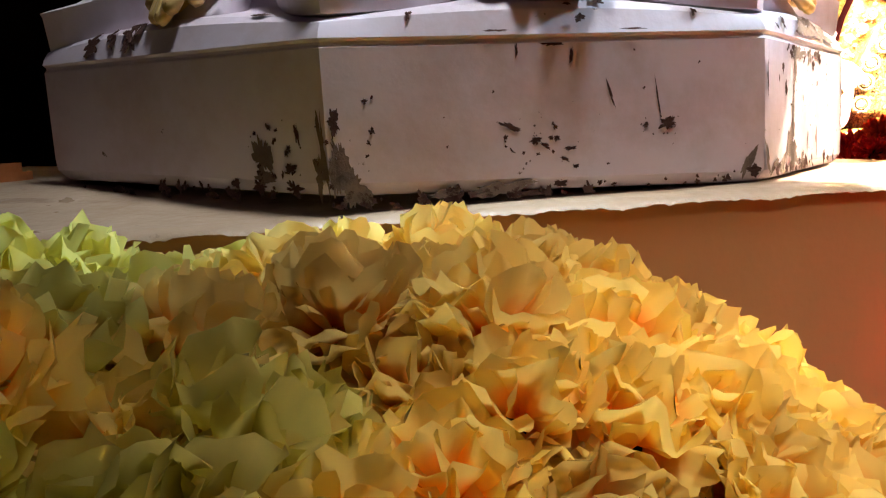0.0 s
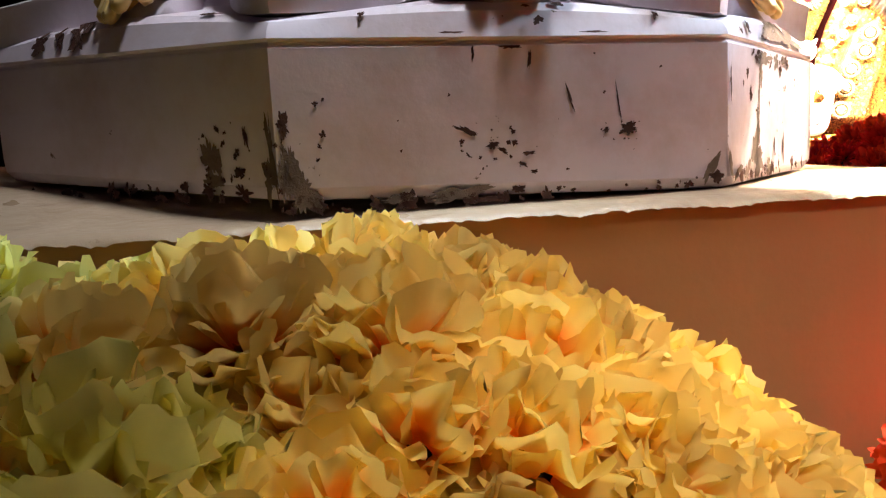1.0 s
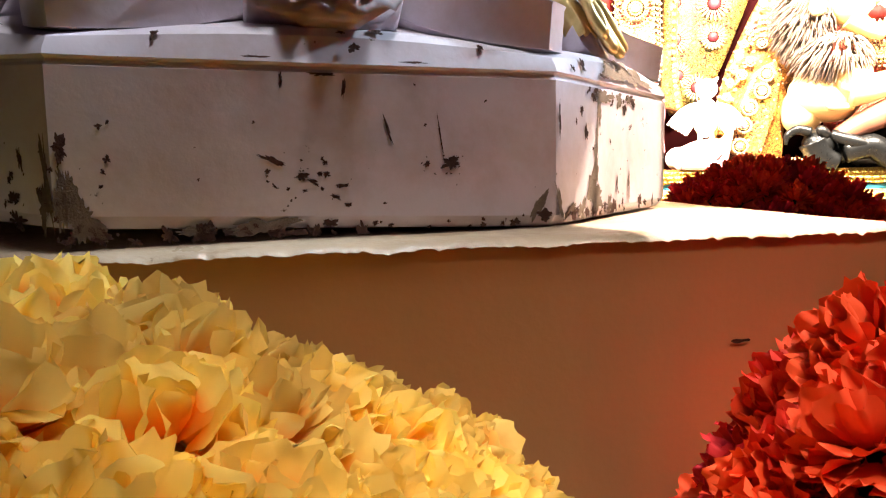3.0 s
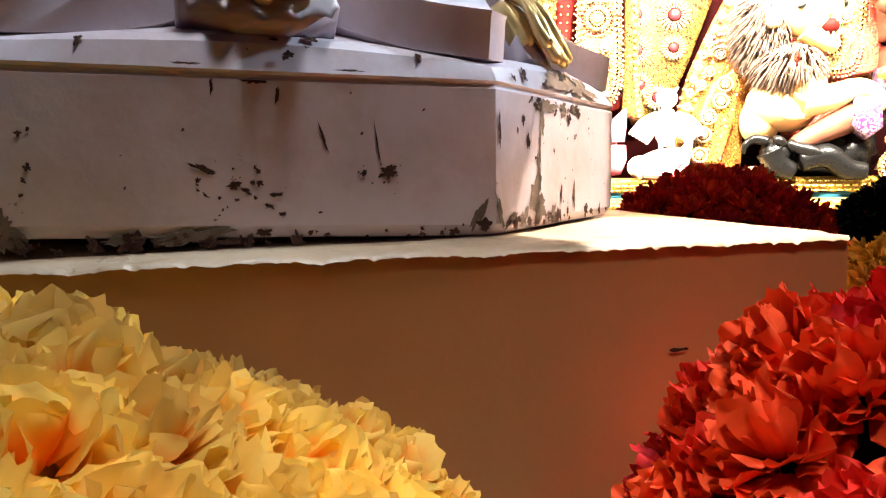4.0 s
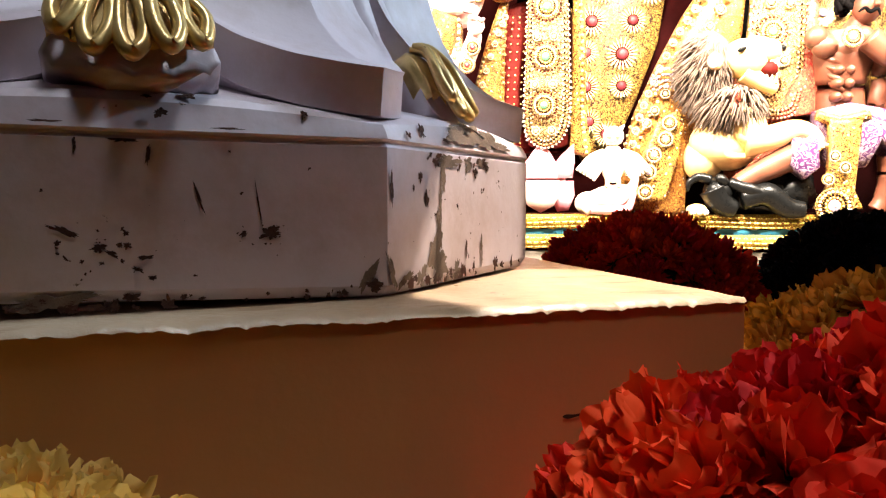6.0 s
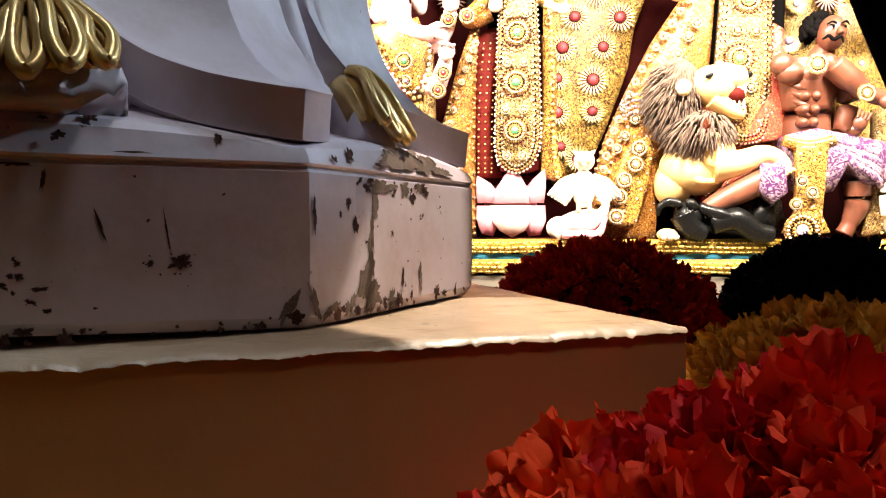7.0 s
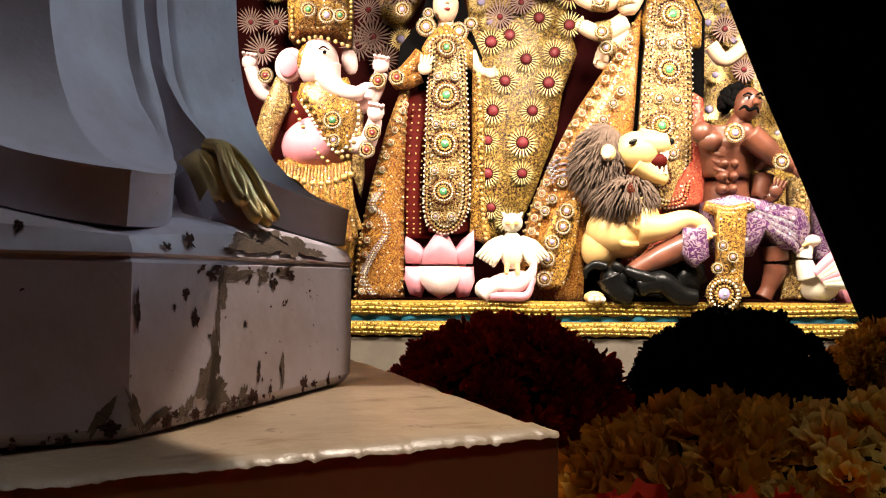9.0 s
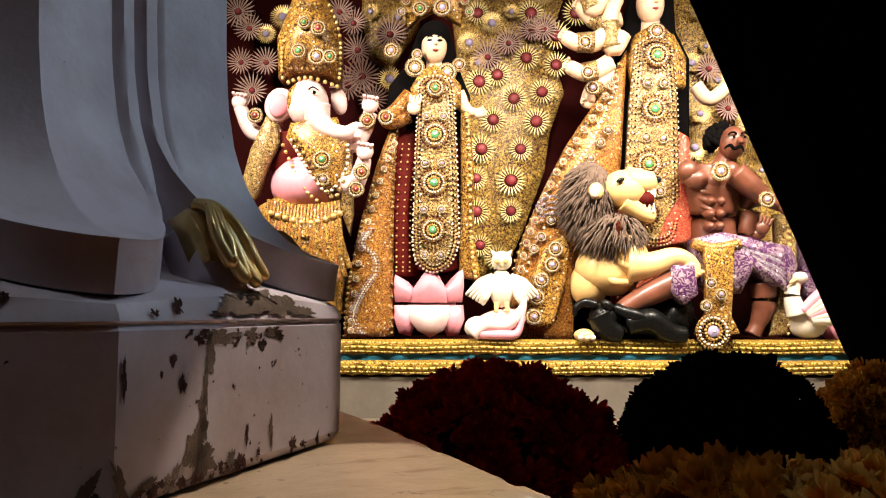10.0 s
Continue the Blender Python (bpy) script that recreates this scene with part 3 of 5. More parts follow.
# ---- flower heaps ----
ROUND = {4: ((0.3, 0.3), (0.66, 0.90), (0.90, 1.0), (1.0, 0.72)),
         8: ((0.26, 0.26), (0.54, 0.74), (0.76, 0.98), (0.91, 1.02), (1.0, 0.86))}


def flower_mesh(name, petals, radius, width, mat, seed, fine=4):
    """A ruffled cloth marigold: petals in rounds from the heart outwards."""
    random.seed(seed)
    bm = bmesh.new()
    for i in range(petals):
        f = (i + 0.5) / petals
        tip = math.acos(1 - 1.25 * f) + random.uniform(-0.12, 0.12)
        spin = i * 2.39996 + random.uniform(-0.25, 0.25)
        length = radius * random.uniform(0.84, 1.10)
        w = width * random.uniform(0.75, 1.25)
        d = Vector((math.sin(tip) * math.cos(spin), math.sin(tip) * math.sin(spin), math.cos(tip)))
        across = Vector((-math.sin(spin), math.cos(spin), 0))
        up = d.cross(across)
        across = (across * math.cos(r := random.uniform(-0.5, 0.5)) + up * math.sin(r))
        up = across.cross(d)
        curl, phase, rate = random.uniform(-0.35, 0.95), random.uniform(0, 6.28), random.uniform(1.4, 3.2)
        crimp, beat, cut = random.uniform(4.5, 8.0), random.uniform(0, 6.28), random.uniform(0.2, 0.75)
        rows = []
        for j, (t, half) in enumerate(ROUND[fine]):
            row = []
            for k in range(fine + 1):
                q = -1 + 2 * k / fine
                ruffle = w * (0.11 * math.sin(q * rate * 1.3 + phase) + 0.060 * math.sin(q * crimp + beat) + 0.02 * (random.random() - 0.5)) * smooth(0.35, 1.0, t) * 1.3
                end = -0.15 * q * q * smooth(0.6, 1.0, t)
                if j == len(ROUND[fine]) - 1:
                    end += cut * (0.09 * math.cos(q * crimp * 1.2 + beat) + 0.11 * (random.random() - 0.5))
                p = d * length * (t + end) + across * q * half * w / 2 + up * (-curl * length * t * t * 0.5 + 0.05 * w * q * q * smooth(0.2, 0.6, t) + ruffle)
                row.append(bm.verts.new(p))
            rows.append(row)
        for a, b in zip(rows, rows[1:]):
            for k in range(fine):
                bm.faces.new((a[k], a[k + 1], b[k + 1], b[k]))
    me = bpy.data.meshes.new(name)
    bm.to_mesh(me)
    bm.free()
    me.materials.append(mat)
    me.polygons.foreach_set("use_smooth", [True] * len(me.polygons))
    return me


def heap(name, label, x, y, z, r, mats, size, count, seed, petals=48, width=0.44, squash=1.0, clear=None, fine=4, alt=None):
    """A round heap of cloth flowers on the floor: an added dark core with flowers all over."""
    random.seed(seed)
    thing = tagged(empty("flower_heap", pose(x, y, 0)), label, "flowers", "flower heaps round the plinth")
    bm = bmesh.new()
    # added filler dome, one dark colour behind the gaps between flowers
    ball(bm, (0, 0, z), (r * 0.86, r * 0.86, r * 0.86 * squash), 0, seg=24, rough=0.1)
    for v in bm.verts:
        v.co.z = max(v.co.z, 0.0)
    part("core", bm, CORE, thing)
    kinds = [flower_mesh(name + "_flower", petals, size, size * width, m, seed + 7 * i, fine) for i, m in enumerate(mats * (3 if len(mats) == 1 else 2))]
    others = [flower_mesh(name + "_flower", petals, size, size * width, alt[0], seed + 70 + i, fine) for i in range(2)] if alt else []
    random.seed(seed)
    for i in range(count):
        f = (i + 0.5) / count
        zz = 1 - 1.72 * f
        a = i * 2.39996 + random.uniform(-0.15, 0.15)
        s = math.sqrt(max(0.0, 1 - zz * zz))
        d = Vector((s * math.cos(a), s * math.sin(a), zz))
        at = d * (r - size * 0.66) * random.uniform(0.96, 1.03)
        at.z = at.z * squash + z
        if at.z < size * 0.55 or (clear and (at - Vector(clear[:3])).length < clear[3]):
            continue
        ob = new("flower", random.choice(others if alt and at.x < alt[1] + random.uniform(-0.05, 0.05) else kinds))
        ob.parent = thing
        q = d.to_track_quat("Z", "Y").to_matrix().to_4x4() @ Matrix.Rotation(random.uniform(0, 6.28), 4, "Z") @ Matrix.Rotation(random.uniform(-0.45, 0.45), 4, "X")
        ob.matrix_basis = Matrix.Translation(at) @ q @ Matrix.Scale(random.uniform(0.85, 1.15), 4)
    return thing


heap("yellow", "heap of pale yellow cloth marigolds on the floor before the plinth", -0.775, -0.285, 0.190, 0.272, [YELLOW], 0.038, 360, 1, 44, 0.80, alt=(LIME, -0.085), fine=8)
heap("lime", "heap of greenish yellow cloth marigolds beside the yellow heap", -0.955, -0.345, 0.20, 0.275, [LIME, LIME, YELLOW], 0.040, 310, 2, 44, 0.80, clear=(0.18, 0.06, 0.19, 0.235), fine=8)
heap("golden", "heap of golden yellow cloth marigolds pressed against the plinth wall", -0.672, -0.222, 0.180, 0.222, [YELLOW], 0.034, 260, 9, 44, 0.74, clear=(-0.103, -0.063, 0.190, 0.225), fine=8)
heap("red", "heap of bright red cloth carnations before the plinth", -0.155, -0.352, 0.178, 0.290, [RED], 0.042, 280, 3, 46, 0.66, fine=8)
heap("ochre", "heap of ochre yellow cloth marigolds by the plinth's corner", 0.225, 0.003, 0.235, 0.225, [OCHRE], 0.040, 170, 4)
heap("tuft", "heap of bright yellow cloth marigolds leaning on the ochre one", 0.285, -0.095, 0.238, 0.226, [YELLOW], 0.036, 170, 5, 40, 0.55, clear=(-0.06, 0.098, 0.235, 0.205))
heap("redback", "heap of dark red cloth carnations beside the plinth", 0.339, 0.671, 0.251, 0.262, [RED], 0.040, 230, 6, 66, 0.30)
heap("navy", "heap of near-black navy cloth marigolds on the floor", 1.03, 0.756, 0.258, 0.256, [NAVY], 0.040, 200, 7)
heap("orange", "heap of brownish orange cloth marigolds on the floor", 1.60, 0.70, 0.24, 0.24, [OCHRE], 0.042, 150, 8)

bm = bmesh.new()
box(bm, (-1.45, 0.20, 0.462), (-1.195, 0.42, 0.519), 0, 0.012)
tagged(mesh("orange_block", bm, ORANGE), "orange-painted block lying on the plinth top", "block")

# ---- the stage ----
def on_stage(ob, label, category, kind="", group=""):
    ob.matrix_basis = STAGE
    return tagged(ob, label, category, group, kind)


bm = bmesh.new()
box(bm, (-3.4, 4.42, 0.0), (3.4, 6.2, 0.235))
box(bm, (-3.4, 4.46, 0.235), (3.4, 6.2, 0.448), 1)
deck = on_stage(mesh("stage", bm, [BOARD, MAROON], flat=True), "low wooden stage with a cream board front", "stage")


def apron(z0, z1, y):
    """A lace strip, pleated and sagging a little between its pins, with a scalloped hem."""
    bm = bmesh.new()
    n = 340
    rows = [[], [], [], []]
    for i in range(n + 1):
        x = -3.3 + 6.6 * i / n
        wave = 0.004 * math.sin(x * 42) + 0.003 * noise.noise(Vector((x * 5, z0, 0)))
        sag = 0.006 * noise.noise(Vector((x * 1.3, z1, 4)))
        hem = 0.010 * abs(math.sin(x * 30))
        for row, (z, yy) in zip(rows, ((z1 + sag, y + 0.012), (z1 + sag, y + wave), (z0 + sag + hem, y + wave * 1.6), (z0 + sag + hem, y + 0.012 + wave))):
            row.append((x, yy, z))
    sides(bm, rows, closed=False)
    return bm


trim = on_stage(empty("stage_valance"), "yellow lace valance with a blue ribbon along the stage front", "valance")
part("upper_lace", apron(0.362, 0.455, 4.43), LACE, trim)
part("lower_lace", apron(0.245, 0.335, 4.405), LACE, trim)
for strip, y, rows_at in (("upper_lace_stitching", 4.418, (0.382, 0.408, 0.436)), ("lower_lace_stitching", 4.393, (0.266, 0.292, 0.318))):
    bm = bmesh.new()
    for i in range(300):
        x = -1.5 + 4.2 * i / 300
        for j, z in enumerate(rows_at):
            bead(bm, (x + 0.007 * (j % 2), y, z + 0.004 * math.sin(x * 9)), 0.0075 if j == 1 else 0.0055, (i + j) % 3 == 0)
    tagged(part(strip, bm, [plain("lace_stitch_yellow", (1.0, 0.78, 0.20), 0.4, 0.0, 40), plain("lace_stitch_brown", (0.30, 0.13, 0.02), 0.5, 0.0, 40)], trim, "pale and brown stitching on the lace"), kind="stuff")
bm = bmesh.new()
n = 340
rows = [[], []]
for i in range(n + 1):
    x = -3.3 + 6.6 * i / n
    for row, z in zip(rows, (0.372, 0.320)):
        row.append((x, 4.445 + 0.004 * math.sin(x * 33), z + 0.008 * math.sin(x * 19)))
sides(bm, rows, closed=False)
part("ribbon", bm, BLUE, trim, "blue satin ribbon")

# backdrop of velvet and gilded fan work
back = on_stage(empty("stage_backdrop"), "maroon velvet stage backdrop covered in gold peacock work", "backdrop", "structure")
bm = bmesh.new()
box(bm, (-3.4, 5.45, 0.45), (3.4, 5.52, 4.2))
part("velvet", bm, MAROON, back)
for outline in ([(0.065, 2.771), (0.312, 3.363), (0.886, 3.363), (0.880, 2.897), (0.775, 2.603), (0.812, 2.396), (0.870, 2.189), (0.766, 1.902), (0.723, 1.618), (0.579, 1.216), (0.458, 0.938), (0.221, 0.820), (0.111, 1.057), (0.124, 1.618), (0.145, 2.107)],
                [(-0.594, 3.131), (-0.099, 3.303), (-0.180, 2.707), (-0.383, 2.371), (-0.527, 2.454), (-0.590, 2.707)],
                [(1.643, 3.084), (2.048, 3.084), (2.173, 2.012), (2.037, 1.489), (1.764, 1.609), (1.701, 2.215)],
                [(2.065, 2.098), (2.850, 1.774), (3.024, 0.429), (2.322, 0.429), (2.154, 1.213)]):
    bm = bmesh.new()
    slab(bm, outline, 5.3 - 0.02 * (len(outline) % 3), 5.44, 0, 0.03)
    part("gold_panel", bm, GREENGOLD, back)


def rosette_mesh(name, rays, r, boss, fold):
    """A boss in a ring of thin rays that lean outward."""
    bm = bmesh.new()
    ball(bm, (0, -0.012, 0), (boss, 0.016, boss), 1, seg=12)
    ball(bm, (0, 0.004, 0), (r * 0.66, 0.008, r * 0.66), 2, seg=18)
    for i in range(rays):
        a = 2 * math.pi * i / rays
        d, s = Vector((math.cos(a), 0, math.sin(a))), Vector((-math.sin(a), 0, math.cos(a)))
        w = 0.17 * 2 * math.pi * r / rays
        p = [d * boss * 1.25 + s * w * 0.5, d * boss * 1.25 - s * w * 0.5, d * r * 0.7 - s * w + Vector((0, -fold, 0)), d * r + Vector((0, -fold * 1.8, 0)), d * r * 0.7 + s * w + Vector((0, -fold, 0))]
        top = [bm.verts.new(q + Vector((0, -0.006, 0))) for q in p]
        bm.faces.new(top).material_index = 0
    me = bpy.data.meshes.new(name)
    bm.to_mesh(me)
    bm.free()
    return me


ROSE = rosette_mesh("rosette", 22, 0.105, 0.034, 0.006)
ROSE.materials.append(plain("gold_thread", (0.96, 0.74, 0.30), 0.4, 0.1, 40))
ROSE.materials.append(REDGEM)
ROSE.materials.append(MAROONRED)
FAN = rosette_mesh("silver_fan", 22, 0.135, 0.02, 0.03)
FAN.materials.append(plain("pale_rose_foil", (0.62, 0.42, 0.36), 0.4, 0.3, 40))
FAN.materials.append(REDGEM)
FAN.materials.append(MAROON)
random.seed(11)
for x, z in [(0.593, 2.420), (0.805, 2.370), (0.502, 2.125), (0.354, 1.971), (0.270, 1.761), (0.547, 1.761), (0.660, 1.959), (0.233, 1.552), (0.478, 1.536), (0.232, 1.317), (0.259, 1.080), (0.476, 1.321), (0.376, 0.994), (0.702, 2.174), (0.256, 2.248), (0.384, 2.297), (0.950, 2.750), (0.246, 2.750), (0.807, 2.585), (0.628, 2.750)]:
    ob = new("rosette", ROSE)
    ob.parent = back
    ob.matrix_basis = pose(x, 5.235, z, 0, random.uniform(0, 20), 0) @ Matrix.Scale(random.uniform(0.85, 1.1), 4)
for x, z in [(0.465, 2.523), (0.627, 2.618), (0.316, 2.420), (-0.609, 2.469), (-0.576, 2.276), (-0.639, 2.667), (1.032, 2.792), (0.715, 2.626), (-0.675, 2.215), (-0.494, 2.113), (-0.741, 2.750), (1.972, 2.585), (-1.383, 2.626), (-1.437, 2.379), (-1.257, 2.379), (-1.353, 2.174), (-1.466, 2.750), (-0.378, 2.585), (1.885, 2.338), (2.016, 2.052)]:
    ob = new("foil_fan", FAN)
    ob.parent = back
    ob.matrix_basis = pose(x, 5.22, z, 0, random.uniform(0, 30), 0) @ Matrix.Scale(random.uniform(0.75, 1.15), 4)


DISC = rosette_mesh("gilt_disc", 30, 0.075, 0.022, 0.004)
DISC.materials.append(GILT)
DISC.materials.append(VIOLETGEM)
DISC.materials.append(PALEGOLD)
for x, z in [(-0.377, 2.453), (0.185, 2.523), (0.244, 2.379), (-0.318, 2.709), (-0.376, 2.256), (-0.519, 2.750), (1.816, 2.750), (1.869, 2.502), (1.766, 2.379), (1.942, 2.256), (1.815, 2.012), (1.889, 1.809), (1.769, 1.769), (2.069, 2.461), (0.346, 2.667), (0.487, 2.750), (0.710, 2.875), (-1.143, 2.709), (-1.261, 2.585), (2.239, 1.609), (2.340, 1.132), (2.511, 1.489)]:
    ob = new("gilt_disc", DISC)
    ob.parent = back
    ob.matrix_basis = pose(x, 5.215, z, 0, random.uniform(0, 30), 0) @ Matrix.Scale(random.uniform(0.7, 1.3), 4)


class Figure:
    """A clay figure built up as one mesh of several paints and cloths."""

    def __init__(self):
        self.bm, self.mats = bmesh.new(), []

    def k(self, mat):
        if mat not in self.mats:
            self.mats.append(mat)
        return self.mats.index(mat)

    def ball(self, c, size, mat, turn=(0, 0, 0), seg=16, rough=0.0, rate=12.0):
        ball(self.bm, c, size, self.k(mat), turn, seg, rough, rate)

    def limb(self, pts, radii, mat, seg=10, n=6):
        if len(radii) == 2 and len(pts) > 2:
            radii = [radii[0] + (radii[1] - radii[0]) * i / (len(pts) - 1) for i in range(len(pts))]
        limb(self.bm, pts, radii, self.k(mat), seg, n)

    def slab(self, outline, y0, y1, mat, bulge=0.02):
        slab(self.bm, outline, y0, y1, self.k(mat), bulge)

    def beads(self, pts, r, gap, mat):
        c = curve_points(pts, 10)
        run = 0.0
        for a, b in zip(c, c[1:]):
            run += (b - a).length
            if run >= gap:
                run = 0.0
                bead(self.bm, b, r, self.k(mat))

    def medal(self, c, r, gem, ring=None):
        """A round jewel: a gold plate, a ring of beads and a gem."""
        self.ball(c, (r, 0.012, r), GOLD, seg=14)
        for share, size, mat, lift in ((0.95, 0.075, PALEGOLD, 0.008), (0.78, 0.085, ring or IVORY, 0.012), (0.60, 0.065, HAIR, 0.013), (0.46, 0.070, GILT, 0.014)):
            n = max(7, int(2 * math.pi * share / (size * 2.6)))
            for i in range(n):
                a = 2 * math.pi * i / n
                bead(self.bm, (c[0] + share * r * math.cos(a), c[1] - lift, c[2] + share * r * math.sin(a)), max(0.003, r * size), self.k(mat))
        self.ball((c[0], c[1] - 0.012, c[2]), (r * 0.34, 0.012, r * 0.34), gem, seg=10)
        bead(self.bm, (c[0], c[1] - 0.022, c[2]), r * 0.10, self.k(IVORY))

    def hand(self, c, size, mat, turn=0.0, open_palm=False):
        """A plain mitten of a hand with finger ridges."""
        self.ball(c, (size, size * 0.6, size * 1.1), mat, (0, turn, 0), 10)
        m = Matrix.Rotation(radians(turn), 3, "Y")
        for i in range(4):
            base = Vector(c) + m @ Vector(((i - 1.5) * size * 0.42, -size * 0.3, size * 0.5))
            end = base + m @ Vector(((i - 1.5) * size * 0.1, (-size * 0.1 if open_palm else -size * 0.5), size * (1.1 if open_palm else 0.25)))
            self.limb([base, (base + end) / 2, end], [size * 0.24, size * 0.2], mat, 6, 3)

    def done(self, name, label, category="statue"):
        return on_stage(mesh(name, self.bm, self.mats), label, category)


def long_panel(f, outline, y, gems, mat=PALEGOLD):
    """An embroidered front panel with a double bead border."""
    f.slab(outline, y, y + 0.06, mat, 0.03)
    cx, cz = sum(p[0] for p in outline) / len(outline), sum(p[1] for p in outline) / len(outline)
    loop = [(x, y - 0.006, z) for x, z in outline]
    f.beads(loop + loop[:1], 0.0075, 0.020, IVORY)
    for k, mat2, r in ((0.93, MAROONRED, 0.006), (0.86, GILT, 0.006), (0.78, HAIR, 0.006), (0.70, IVORY, 0.0055), (0.62, PALEGOLD, 0.006)):
        ring = [(cx + (x - cx) * k, y - 0.022, cz + (z - cz) * (1 - (1 - k) * 0.25)) for x, z in outline]
        f.beads(ring + ring[:1], r, 0.017, mat2)
    for c, r, gem in gems:
        f.medal((c[0], y - 0.035, c[1]), r, gem)
        if r > 0.05:
            loop = [(c[0] + 1.35 * r * math.cos(a), y - 0.034, c[1] + 1.35 * r * math.sin(a)) for a in (2 * math.pi * q / 12 for q in range(13))]
            f.beads(loop, 0.009, 0.022, PALEGOLD)
            loop = [(c[0] + 1.12 * r * math.cos(a), y - 0.034, c[1] + 1.12 * r * math.sin(a)) for a in (2 * math.pi * q / 12 for q in range(13))]
            f.beads(loop, 0.006, 0.018, MAROONRED)


# elephant-headed figure in gold
f = Figure()
f.limb([(-0.844, 4.72, 0.587), (-0.868, 4.72, 1.012), (-0.856, 4.72, 1.408), (-0.843, 4.72, 1.736)], [0.30, 0.24, 0.20, 0.16], GOLD, 16)
f.ball((-0.835, 4.56, 1.398), (0.221, 0.18, 0.172), PINK, (0, -12, 0), 20)
f.slab([(-0.908, 1.736), (-0.633, 1.771), (-0.570, 1.614), (-0.612, 1.371), (-0.679, 1.295), (-0.766, 1.388), (-0.853, 1.527), (-0.934, 1.648)], 4.40, 4.46, GOLD, 0.05)
f.slab([(-1.065, 1.784), (-1.005, 1.748), (-0.979, 1.625), (-1.052, 1.484), (-1.111, 1.310), (-1.185, 1.233), (-1.202, 1.379), (-1.151, 1.590)], 4.44, 4.52, PALEGOLD, 0.03)
f.slab([(-0.598, 1.695), (-0.551, 1.590), (-0.537, 1.205), (-0.556, 1.067), (-0.606, 1.205), (-0.623, 1.484)], 4.46, 4.52, PALEGOLD, 0.02)
f.beads([(-0.625, 4.42, 1.975), (-0.621, 4.42, 2.254), (-0.681, 4.42, 2.447), (-0.787, 4.42, 2.624)], 0.012, 0.026, GILT)
f.beads([(-0.964, 4.42, 1.982), (-0.968, 4.42, 2.219), (-0.887, 4.42, 2.447), (-0.794, 4.42, 2.624)], 0.012, 0.026, GILT)
f.slab([(-1.005, 1.707), (-0.892, 1.725), (-0.837, 1.529), (-0.992, 1.423), (-1.071, 1.494)], 4.52, 4.60, MAROONRED, 0.05)
f.ball((-0.828, 4.52, 1.882), (0.128, 0.14, 0.152), PALEPINK, seg=18)
f.ball((-0.903, 4.46, 1.910), (0.041, 0.05, 0.083), GOLD, (0, 15, 0), 12)
f.limb([(-0.755, 4.4, 1.831), (-0.734, 4.4, 1.745), (-0.669, 4.4, 1.687), (-0.578, 4.4, 1.673), (-0.504, 4.4, 1.707), (-0.511, 4.4, 1.643)], [0.085, 0.07, 0.055, 0.045, 0.036, 0.03], PALEPINK, 12)
f.limb([(-0.805, 4.4, 1.779), (-0.804, 4.4, 1.721), (-0.767, 4.4, 1.701)], [0.022, 0.014], IVORY, 8)
f.ball((-1.010, 4.56, 1.886), (0.090, 0.035, 0.114), PALEPINK, (0, 20, 25), 16)
f.ball((-1.010, 4.53, 1.877), (0.059, 0.02, 0.079), PINK, (0, 20, 25), 14)
f.ball((-0.657, 4.66, 1.939), (0.055, 0.03, 0.090), PALEPINK, (0, -15, -20), 12)
f.slab([(-1.003, 2.030), (-0.934, 2.084), (-0.704, 2.074), (-0.643, 2.012), (-0.639, 2.321), (-0.709, 2.540), (-0.819, 2.725), (-0.923, 2.540), (-1.015, 2.284)], 4.48, 4.70, GOLD, 0.10)
for x, z, r, g in ((*(-0.752, 2.125), 0.055, VIOLETGEM), (*(-0.861, 2.159), 0.05, GREENGEM), (*(-0.674, 2.125), 0.045, GREENGEM), (*(-0.745, 2.299), 0.05, REDGEM), (*(-0.830, 2.334), 0.04, GREENGEM)):
    f.medal((x, 4.36, z), r, g)
f.beads([(-0.968, 4.44, 1.981), (-0.816, 4.44, 2.023), (-0.627, 4.44, 1.964)], 0.014, 0.03, GILT)
for pts, mat in (([(-0.632, 4.5, 1.648), (-0.546, 4.5, 1.631), (-0.478, 4.5, 1.718), (-0.444, 4.5, 1.823)], PALEPINK), ([(-0.623, 4.46, 1.398), (-0.538, 4.46, 1.364), (-0.489, 4.46, 1.467), (-0.472, 4.46, 1.536)], PALEPINK), ([(-1.011, 4.66, 1.739), (-1.153, 4.66, 1.721), (-1.225, 4.66, 1.776), (-1.281, 4.66, 1.903)], PALEPINK)):
    f.limb(pts, [0.062, 0.055, 0.05, 0.042], mat, 10)
for c in ((-0.441, 4.46, 1.865), (-0.463, 4.4, 1.564), (-1.280, 4.64, 1.934)):
    f.hand(c, 0.052, PALEPINK, 10)
for c in ((-0.455, 4.44, 1.759), (-0.482, 4.4, 1.439), (-1.159, 4.56, 1.822), (-0.514, 4.4, 1.337)):
    f.medal(c, 0.05, REDGEM)
f.medal((-0.711, 4.36, 1.505), 0.06, GREENGEM)
f.medal((-0.704, 4.37, 1.389), 0.04, VIOLETGEM)
f.beads([(-0.896, 4.36, 1.667), (-0.777, 4.36, 1.481), (-0.641, 4.36, 1.280), (-0.560, 4.36, 1.448)], 0.016, 0.034, PALEGOLD)
f.slab([(-1.094, 1.240), (-0.990, 1.300), (-0.850, 1.229), (-0.676, 1.240), (-0.641, 1.275), (-0.619, 1.142), (-0.640, 0.451), (-1.181, 0.451), (-1.159, 1.037)], 4.44, 4.62, GOLD, 0.06)
